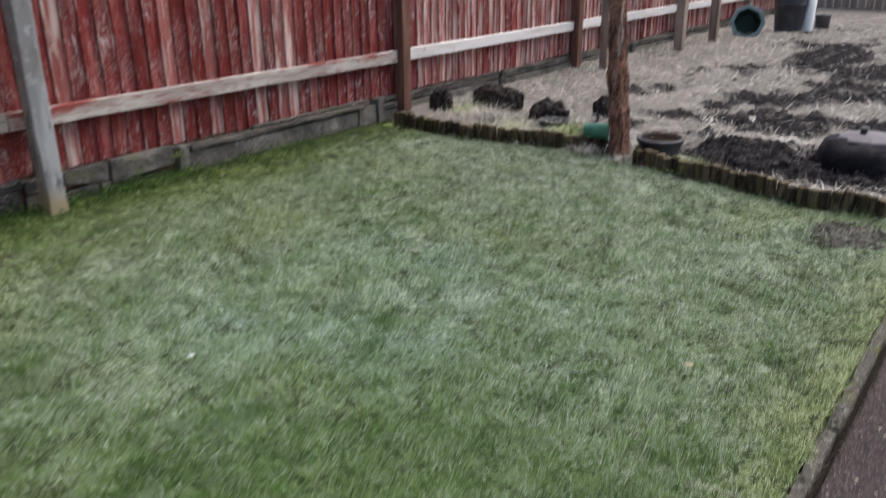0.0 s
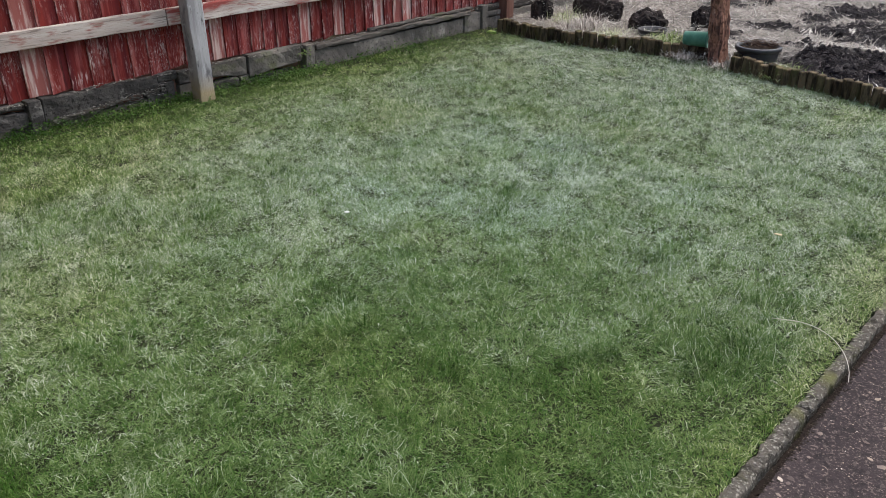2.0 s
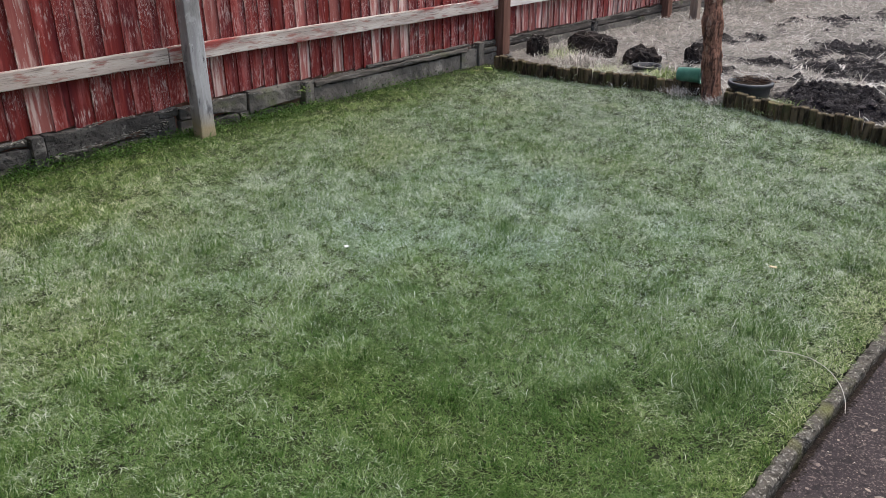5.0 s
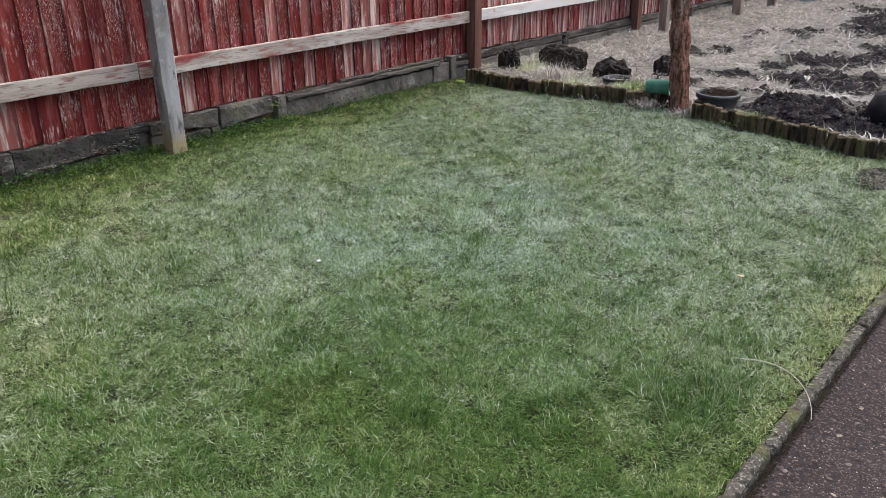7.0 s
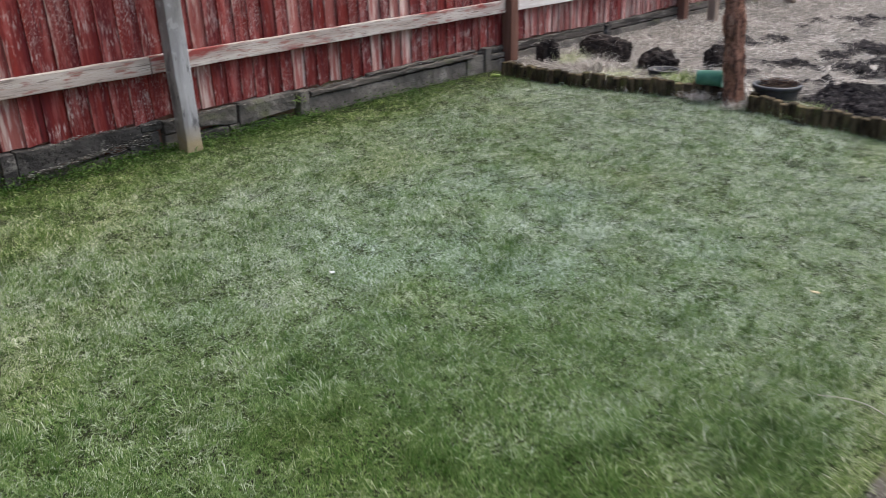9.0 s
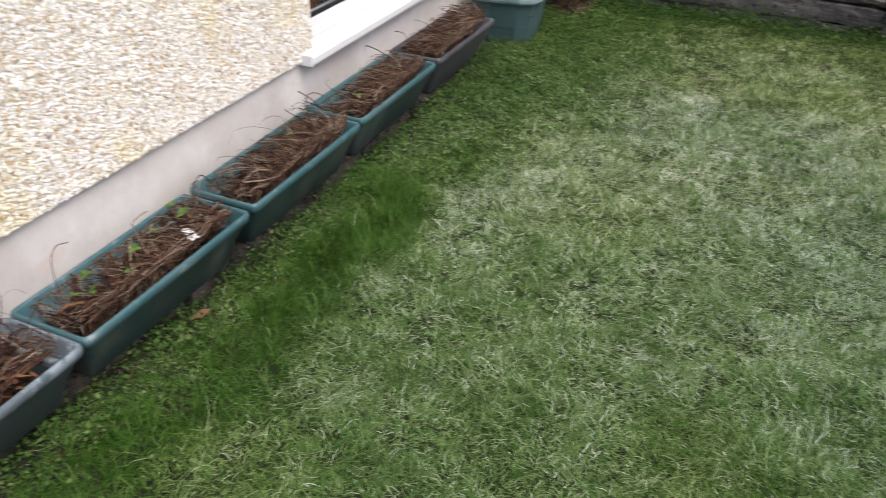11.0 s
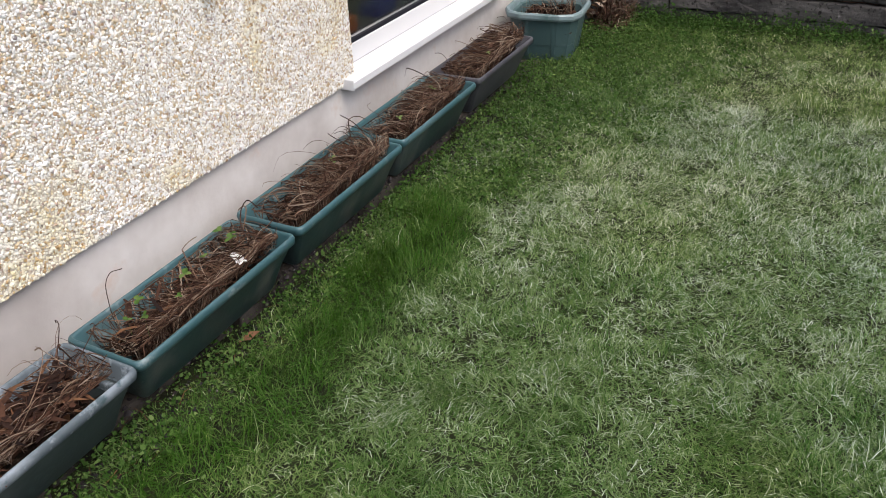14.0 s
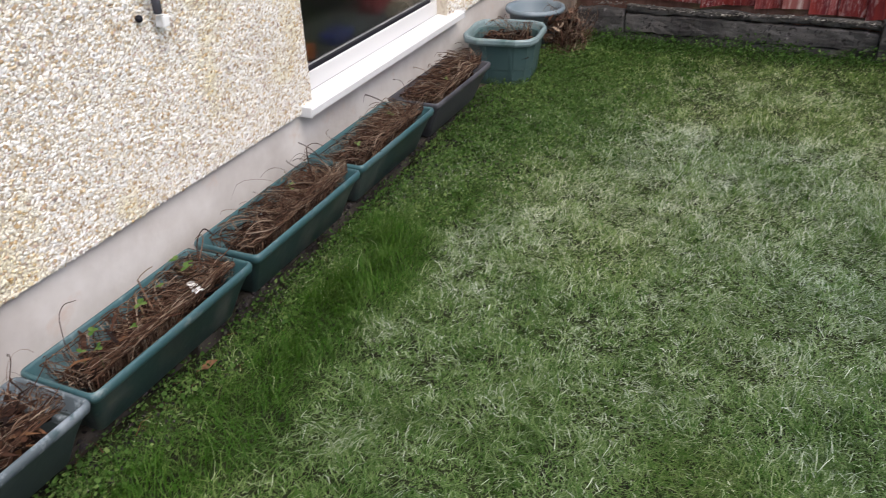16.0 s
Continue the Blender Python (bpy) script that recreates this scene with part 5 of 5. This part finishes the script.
for k in range(8):
    a = radians(45 * k + 22.5)
    d = 0.137 / max(abs(math.cos(a)), abs(math.sin(a)))
    bm = cuts(box(-0.004, -0.009, 0.02, 0.004, 0.009, 0.195, 0.0025, 2), 2, [0.1])
    for v in bm.verts:
        v.co.x += 0.0265 * (v.co.z / 0.2 - 0.5) + 0.0005
    bmesh.ops.transform(bm, matrix=Matrix.Translation((d * math.cos(a) * 1.022, d * math.sin(a) * 1.022, 0)) @ Matrix.Rotation(radians(90 * round(math.degrees(a) / 90)), 4, "Z"), verts=bm.verts[:])
    part("rib", bm, m_tub_plastic, body, smooth=True)
bm = rounded_tub([(0.157, 0.157, 0.076, 0.198, 3), (0.17, 0.17, 0.083, 0.2, 3), (0.174, 0.174, 0.085, 0.21, 3), (0.173, 0.173, 0.084, 0.224, 3), (0.168, 0.168, 0.082, 0.231, 3), (0.16, 0.16, 0.078, 0.23, 3), (0.155, 0.155, 0.075, 0.222, 3), (0.136, 0.136, 0.065, 0.13, 3)], floor=False, base=False)
part("rim", bm, m_tub_rim, body, "pale worn rim and lining")
bm = bmesh.new()
bmesh.ops.create_grid(bm, x_segments=10, y_segments=10, size=0.13)
bmesh.ops.translate(bm, verts=bm.verts[:], vec=(0, 0, 0.14))
part("soil", roughen(bm, 0.014, 0.05, 6.0), m_soil_dark, ob, "dark potting soil")
fast_mesh("stem_tangle", *strands(150, 0.1, 0.1, 0.145, 31, 0.12, 0.18, 0.232), m_dead, ob, "dead stems", "stuff")
fast_mesh("leaf_litter", *curled_leaves(420, 0.105, 0.105, 0.145, 32), m_dead_leaf, ob, "dead leaves", "stuff")

ob = thing("round_tub", -4.44, 0.06, 0.0, "pale blue-grey plastic tub behind the green one", "planter")
bm, rings = lathe([(0.1, 0.0), (0.13, 0.17), (0.145, 0.172), (0.15, 0.182), (0.146, 0.195), (0.135, 0.195), (0.125, 0.18), (0.11, 0.08)], 36)
bm.faces.new(rings[0][::-1])
bm.faces.new(rings[-1])
part("body", bm, m_blue_plastic, ob, smooth=True)
ob = thing("dead_plant", -4.42, 0.22, 0.0, "heap of dry russet plant remains against the fence post", "dead plant")
fast_mesh("stem_tangle", *strands(420, 0.1, 0.07, 0.0, 41, 0.2, 0.18, 0.0), m_dead, ob, "dry russet stems", "stuff")
fast_mesh("leaf_litter", *curled_leaves(200, 0.1, 0.07, 0.0, 42, 0.025, 0.17), m_dead, ob, "dry russet leaves", "stuff")

# drain hose hanging on the wall
PZ = 0.745
ob = thing("drain_hose", -2.015, WALL, 0.0, "dark grey hose end on the wall with a white clip", "hose")
bm, rings = lathe([(0.009, PZ), (0.011, PZ + 0.004), (0.011, PZ + 0.4), (0.008, PZ + 0.4), (0.008, PZ + 0.006)], 18)
bmesh.ops.translate(bm, verts=bm.verts[:], vec=(0, 0.03, 0))
part("tube", roughen(cuts(bm, 2, [PZ + 0.03 * k for k in range(1, 13)]), 0.002, 0.05), surface("dull_grey_rubber", (0.06, 0.06, 0.072), 0.6, [(20, (0.12, 0.12, 0.14), 0.5, 0.7)]), ob, smooth=True)
bm = box(-0.03, 0.008, PZ - 0.036, -0.008, 0.034, PZ - 0.008, 0.004, 2)
part("clip", roughen(bm, 0.003, 0.02), m_white, ob, "white plastic clip")
bm = bmesh.new()
bmesh.ops.create_icosphere(bm, subdivisions=3, radius=0.009)
bmesh.ops.translate(bm, verts=bm.verts[:], vec=(0.042, 0.008, PZ - 0.005))
part("plug", roughen(bm, 0.003, 0.01), m_gasket, ob, "small black plug", smooth=True)

# ---- grass ----
# places of lusher and of bleached turf: x, y, radius
LUSH = ((-1.23, 2.59, 0.1), (-1.36, 1.47, 0.08), (-0.78, 2.1, 0.17), (-2.92, 4.8, 0.06), (-3.2, 1.36, 0.1), (-2.0, 1.55, 0.12), (-1.05, 1.69, 0.1), (-3.11, 2.17, 0.1), (-0.78, 2.5, 0.1), (-0.8, 3.28, 0.12),
        (-2.33, 0.3, 0.1), (-2.08, 0.28, 0.09), (-2.69, 0.41, 0.08), (-2.26, 0.81, 0.045), (-2.07, 1.17, 0.055), (-1.67, 0.93, 0.06), (-2.77, 1.09, 0.06), (-3.08, 1.39, 0.07))
BLEACHED = ((-2.47, 3.42, 0.1), (-1.91, 3.03, 0.1), (-3.1, 2.6, 0.1), (-2.27, 2.93, 0.12), (-3.5, 2.36, 0.15), (-2.89, 1.02, 0.09), (-1.99, 1.15, 0.08), (-1.36, 1.64, 0.07), (-1.43, 3.68, 0.09), (-1.12, 4.07, 0.16),
            (-3.05, 1.23, 0.1), (-2.2, 0.6, 0.06), (-1.62, 0.55, 0.05), (-3.5, 1.0, 0.1), (-2.19, 1.42, 0.09), (-2.5, 1.75, 0.12))


def turf(x, y, places, seed):
    """0 to 1: within the listed places, with ragged borders."""
    dx, dy = 0.2 * (patches(x, y, 0.035, seed) - 0.5), 0.2 * (patches(x, y, 0.035, seed + 1) - 0.5)
    out = np.zeros_like(x)
    for px, py, r in places:
        out = np.maximum(out, np.exp(-(((x + dx - px) / (0.8 * r)) ** 2 + ((y + dy - py) / (0.8 * r)) ** 2)))
    return out


n = 1500000
x, y = rng.uniform(FENCE + 0.03, KERB + 0.004, n), rng.uniform(0.115, 5.66, n)
near = np.clip(1.2 - 0.17 * np.hypot(x + 1.5, y - 1.3), 0.3, 1)
thick = 0.55 + 0.75 * (patches(x, y, 0.035, 31) - 0.3) + 0.2 * patches(x, y, 0.4, 32)
mud = np.hypot((x + 0.85) / 0.2, (y - 4.75) / 0.25) + 0.9 * (patches(x, y, 0.1, 33) - 0.5)
thick = thick * (1 - 0.45 * np.exp(-((y - 0.3) / 0.2) ** 2) * np.clip((x + 1.85) / 0.2, 0, 1))
ragged = y - 0.11 - 0.09 * patches(x, np.zeros_like(x), 0.17, 34)
thick = thick * np.clip((mud - 0.7) * 2.0, 0.12, 1) * np.clip(ragged * 12 + 0.4, 0.02, 1)
thick = thick * np.clip((x - FENCE + 0.02) / 0.3, 0.15, 1) * np.clip(1.15 - 0.55 * np.exp(-((y - 0.25) / 0.22) ** 2) * (x < -2.7), 0.3, 1)
keep = (rng.random(n) < thick * near) & (y < edge_y(x) - 0.045 + 0.02 * patches(x, y, 0.08, 35) + 0.1 * (np.abs(x + 2.48) < 0.2))
x, y = x[keep], y[keep]
n = len(x)
tuft_size, wide = patches(x, y, 0.07, 41), patches(x, y, 0.45, 42)
green, white = turf(x, y, LUSH, 71), turf(x, y, BLEACHED, 73)
lush = np.clip(1.15 - np.abs(y - 0.3 - 0.2 * (patches(x, y, 0.3, 43) - 0.5)) / 0.16, 0, 1) * np.clip((x + 2.75) / 0.3, 0, 1)
lush = np.maximum(lush * (0.35 + 0.75 * patches(x, y, 0.18, 75)), green * (y < 0.5))
by_fence = np.clip(1 - (x - FENCE) / (0.75 + 0.5 * np.clip((3.4 - y) / 1.5, 0, 1)), 0, 1)
by_kerb = np.clip(1 - (KERB - x) / (0.12 + 0.22 * patches(x, y, 0.2, 80)), 0, 1)
spots = np.clip((patches(x, y, 0.09, 46) - 0.66) * 6, 0, 1) * 0.6
green = np.maximum(green, 0.6 * np.clip((patches(x, y, 0.13, 48) - 0.74) * 6, 0, 1))
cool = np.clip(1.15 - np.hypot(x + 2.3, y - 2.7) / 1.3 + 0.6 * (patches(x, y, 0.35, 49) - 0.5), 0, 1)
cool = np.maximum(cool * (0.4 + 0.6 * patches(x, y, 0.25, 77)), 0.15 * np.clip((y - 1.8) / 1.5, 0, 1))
# beyond: paler turf off the near end, blade sheen and gap shade included in colour
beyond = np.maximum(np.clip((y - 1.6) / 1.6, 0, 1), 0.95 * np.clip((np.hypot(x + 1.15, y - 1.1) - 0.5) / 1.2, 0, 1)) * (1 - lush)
corner = np.clip(1.2 - np.hypot((x + 4.0) / 1.4, (y - 0.2) / 0.55), 0, 1)
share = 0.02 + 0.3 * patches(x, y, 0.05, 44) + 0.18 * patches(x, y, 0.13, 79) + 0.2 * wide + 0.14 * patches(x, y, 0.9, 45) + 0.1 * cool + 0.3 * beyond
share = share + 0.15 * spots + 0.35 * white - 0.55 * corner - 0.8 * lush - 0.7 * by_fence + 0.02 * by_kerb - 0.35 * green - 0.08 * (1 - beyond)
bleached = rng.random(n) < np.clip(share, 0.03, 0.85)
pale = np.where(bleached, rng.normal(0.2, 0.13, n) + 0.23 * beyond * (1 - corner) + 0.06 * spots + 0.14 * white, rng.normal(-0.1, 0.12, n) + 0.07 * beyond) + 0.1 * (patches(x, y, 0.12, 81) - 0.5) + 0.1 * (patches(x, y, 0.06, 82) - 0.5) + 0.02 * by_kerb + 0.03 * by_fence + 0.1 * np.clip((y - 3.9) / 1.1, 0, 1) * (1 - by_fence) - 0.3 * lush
length = (0.016 + 0.034 * rng.random(n) ** 2) * (0.5 + 1.0 * tuft_size) * (0.75 + 0.5 * patches(x, y, 0.14, 78)) * (1 + 0.6 * lush + 0.55 * green + 0.2 * white - 0.2 * by_fence)
by_logs = np.clip(1 - (edge_y(x) - y - 0.03) / 0.1, 0, 1)
length = length * np.where(rng.random(n) < 0.03, 1.8, 1) * (1 + 0.9 * by_logs)
pale = pale - 0.15 * by_logs
yaw = 6.3 * patches(x, y, 0.1, 47) * 1.7 + rng.normal(0, 1.3, n)
rise = np.clip(rng.normal(0.34, 0.35, n) + 0.25 * tuft_size + 0.4 * lush + 0.35 * green - 0.18 * bleached, 0.02, 1.5)
v, f = blades(np.stack([x, y, np.zeros(n)], 1), yaw, length, rng.uniform(0.0011, 0.0022, n), rise, rng.uniform(0.1, 1.3, n), rng.normal(0, 0.8, n))
warm = np.clip(0.6 * by_kerb + 0.7 * by_fence + 0.3 * np.clip((patches(x, y, 0.4, 61) - 0.6) * 3, 0, 1) + 0.5 * lush, 0, 1)
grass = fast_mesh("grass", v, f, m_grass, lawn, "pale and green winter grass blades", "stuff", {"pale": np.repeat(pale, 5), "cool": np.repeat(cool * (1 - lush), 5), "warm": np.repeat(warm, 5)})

# dirty paving under the troughs, its colour also darkened for their foot shadow
m_slab = surface("dirty_shaded_paving", (0.05, 0.043, 0.037), 0.9, [(8, (0.014, 0.012, 0.01), 0.44, 0.58), (40, (0.12, 0.107, 0.095), 0.6, 0.72), (5, (0.03, 0.034, 0.016), 0.58, 0.7)], [(60, 0.004), (12, 0.006)])
paving = thing("paving_strip", 0, 0, 0, "strip of dirty paving under the troughs with their shade in its colour", "paving", kind="structure")
for k in range(7):
    bm = box(-4.5 + 0.56 * k, WALL - 0.013, -0.05, -4.5 + 0.56 * k + 0.545, 0.108 + 0.01 * math.sin(k * 2.2), 0.037 if k > 1 else 0.002, 0.006, 2)
    part("slab", roughen(cuts(bm, 0, [-4.5 + 0.56 * k + 0.09 * q for q in range(1, 6)]), 0.004, 0.09, k * 1.9), m_slab, paving)

# loose crumbs of earth and dead bits beside the troughs
n = 5200
x, y = rng.uniform(-4.3, -0.7, n), rng.normal(0.15, 0.045, n)
oct_s = (0.0015 + 0.007 * rng.random(n) ** 3)[:, None, None]
v = oct_[None] * oct_s * (1 + rng.normal(0, 0.3, (n, 8, 3))) + np.stack([x, y, np.where((y < 0.12) & (x > -3.4), 0.037, 0.0)], 1)[:, None]
fast_mesh("earth_crumbs", v.reshape(-1, 3), (np.arange(n)[:, None, None] * 8 + of[None]).reshape(-1, 3), m_clod, paving, "crumbs of black earth", "stuff")
n = 420
x, y = rng.uniform(-3.6, -0.7, n), rng.normal(0.17, 0.05, n)
v, f = blades(np.stack([x, y, np.full(n, 0.006)], 1), rng.uniform(0, 6.3, n), rng.uniform(0.02, 0.07, n), rng.uniform(0.001, 0.0022, n), rng.normal(0.2, 0.3, n), rng.uniform(0, 0.8, n), rng.normal(0, 0.7, n))
fast_mesh("dry_litter", v, f, m_dead_leaf, paving, "dry stems and litter on the earth", "stuff")

# low weeds along the fence, the corner and the troughs
n = 700000
x, y = rng.uniform(FENCE + 0.02, KERB, n), rng.uniform(0.06, 5.4, n)
foot = np.where(y < 3.7, 1.0, 0.3) * np.clip((5.5 - y) / 1.0, 0, 1)
p = 1.6 * np.exp(-((x - FENCE - 0.06) / 0.13) ** 2) * foot + 1.7 * np.exp(-((y - 0.165) / 0.06) ** 2) * (x > -3.75) + 1.5 * np.exp(-((y - 0.28) / 0.2) ** 2) * (x < -2.5)
p = p + 2.2 * np.clip(1.15 - np.hypot((x + 4.2) / 1.25, (y - 0.35) / 0.6), 0, 1)
p = p * (0.15 + 1.0 * patches(x, y, 0.14, 51)) * (0.2 + 1.1 * patches(x, y, 0.03, 54)) + 0.012 * (patches(x, y, 0.3, 55) > 0.5)
keep = rng.random(n) < p
x, y = x[keep], y[keep]
n = len(x)
hexa = np.array([(0, 0, 0), (1, 0, 0), (0.55, 0.8, 0.1), (-0.5, 0.85, 0.12), (-1, 0, 0), (-0.5, -0.85, 0.12), (0.55, -0.8, 0.1)])
s = ((0.002 + 0.0046 * rng.random(n) ** 2) * np.where(x < FENCE + 0.4, 1.2, 1.0))[:, None, None]
p = hexa[None] * s * rng.uniform(0.55, 1.2, (n, 1, 3)) + rng.normal(0, 0.16, (n, 7, 3)) * s
a, b, t = rng.uniform(0, 6.3, (n, 1)), rng.normal(0, 0.7, (n, 1)), rng.normal(0, 0.7, (n, 1))
X, Y, Z = p[..., 0], p[..., 1], p[..., 2]
X, Z = X * np.cos(b) - Z * np.sin(b), X * np.sin(b) + Z * np.cos(b)
Y, Z = Y * np.cos(t) - Z * np.sin(t), Y * np.sin(t) + Z * np.cos(t)
X, Y = X * np.cos(a) - Y * np.sin(a), X * np.sin(a) + Y * np.cos(a)
v = np.stack([X + x[:, None], Y + y[:, None], Z + (0.006 + (0.035 + 0.06 * np.exp(-((x - FENCE) / 0.12) ** 2) * patches(x, y, 0.2, 52)) * rng.random(n) ** 1.6)[:, None]], -1).reshape(-1, 3)
f = (np.arange(n)[:, None, None] * 7 + np.array([(0, 1, 2), (0, 2, 3), (0, 3, 4), (0, 4, 5), (0, 5, 6), (0, 6, 1)])[None]).reshape(-1, 3)
fast_mesh("weeds", v, f, m_weed, lawn, "low dark green weed leaves", "stuff", {"pale": np.repeat(np.clip(rng.normal(0.26, 0.25, n) + 0.5 * (patches(x, y, 0.25, 53) - 0.5), -0.1, 0.9), 7)})

# long dry stem lying from the lawn over the kerb
curve = bpy.data.curves.new("dry_stem", "CURVE")
curve.dimensions, curve.bevel_depth, curve.resolution_u = "3D", 0.0011, 8
sp = curve.splines.new("BEZIER")
sp.bezier_points.add(5)
for bp, co in zip(sp.bezier_points, ((-0.76, 2.355, 0.03), (-0.672, 2.38, 0.036), (-0.608, 2.37, 0.036), (-0.541, 2.324, 0.03), (-0.491, 2.26, 0.012), (-0.472, 2.215, -0.008))):
    bp.co, bp.handle_left_type, bp.handle_right_type = co, "AUTO", "AUTO"
stem_curve = new("stem_curve", curve)
me = bpy.data.meshes.new_from_object(stem_curve.evaluated_get(bpy.context.evaluated_depsgraph_get()))
bpy.data.objects.remove(stem_curve)
me.materials.clear()
me.materials.append(m_straw_pale)
tagged(new("dry_stem", me), "long bleached grass stem lying over the kerb", "grass stem")

# bare muddy patch near the path
ob = thing("mud_patch", -0.85, 4.76, 0.0, "bare patch of grey mud and crumbs in the lawn", "mud patch", kind="structure")
m_mud = surface("grey_mud", (0.1, 0.092, 0.08), 0.9, [(25, (0.02, 0.018, 0.015), 0.42, 0.6), (60, (0.27, 0.25, 0.23), 0.6, 0.7)], [(50, 0.01)])
part("mud", lump(0.13, 0.16, 0.008, 6.6, 0.5), m_mud, ob)
n = 260
a, d = rng.uniform(0, 6.3, n), 0.19 * np.sqrt(rng.random(n))
s = (0.004 + 0.013 * rng.random(n) ** 2)[:, None, None]
v = oct_[None] * s * (1 + rng.normal(0, 0.2, (n, 8, 3))) + np.stack([d * np.cos(a), d * np.sin(a) * 1.15, np.full(n, 0.008)], 1)[:, None]
fast_mesh("crumbs", v.reshape(-1, 3), (np.arange(n)[:, None, None] * 8 + of[None]).reshape(-1, 3), m_mud, ob, "loose crumbs of mud", "stuff")

# specks on the lawn
for name, x, y, l, w, tone, label, rz in (("wood_chip", -1.0, 3.0, 0.026, 0.008, (0.55, 0.46, 0.3), "pale wood chip lying on the grass", 30), ("paper_scrap", -2.45, 2.03, 0.022, 0.013, (0.5, 0.52, 0.53), "scrap of white paper lying on the grass", 70)):
    ob = part(name, roughen(cuts(box(-l / 2, -w / 2, 0, l / 2, w / 2, 0.004, 0.0012), 0, [-l / 4, 0, l / 4]), 0.003, 0.02, x), surface(name + "_look", tone, 0.7, [(90, tuple(c * 0.7 for c in tone), 0.5, 0.7)]))
    ob.matrix_basis = pose(x, y, 0.022, 4, 5, rz)
    tagged(ob, label, name.replace("_", " "))

# fallen leaf beside the troughs
v, f = curled_leaves(1, 0.0, 0.0, 0.0, 5, 0.026, 0.004)
leaf = fast_mesh("fallen_leaf", v, f, surface("russet_leaf", (0.2, 0.105, 0.06), 0.8, [(60, (0.12, 0.06, 0.035), 0.45, 0.65)], [(80, 0.002)]))
leaf.location = (-1.672, 0.168, 0.012)
tagged(leaf, "curled russet leaf lying on the dark earth", "leaf")

# lime green scrap among the weeds in the fence corner
ob = part("plastic_scrap", lump(0.04, 0.01, 0.012, 2.7, 0.3), surface("lime_plastic", (0.24, 0.32, 0.08), 0.5, [(40, (0.2, 0.32, 0.05), 0.45, 0.65)], specular=0.4), smooth=True)
ob.matrix_basis = pose(-4.376, 5.34, 0.03, 0, 0, 20)
tagged(ob, "curved lime green plastic scrap among weeds", "scrap")

# pale weed growing from the gap between the slabs
ob = thing("pale_weed", FENCE + 0.06, 3.54, 0.06, "small pale green weed growing from a gap in the concrete", "weed")
v, f = sprigs(26, 0.035, 0.05, 0.0, 17, 0.007, 0.1)
fast_mesh("foliage", v, f, m_weed, ob, "", "stuff", {"pale": np.full(len(v), 0.85)})
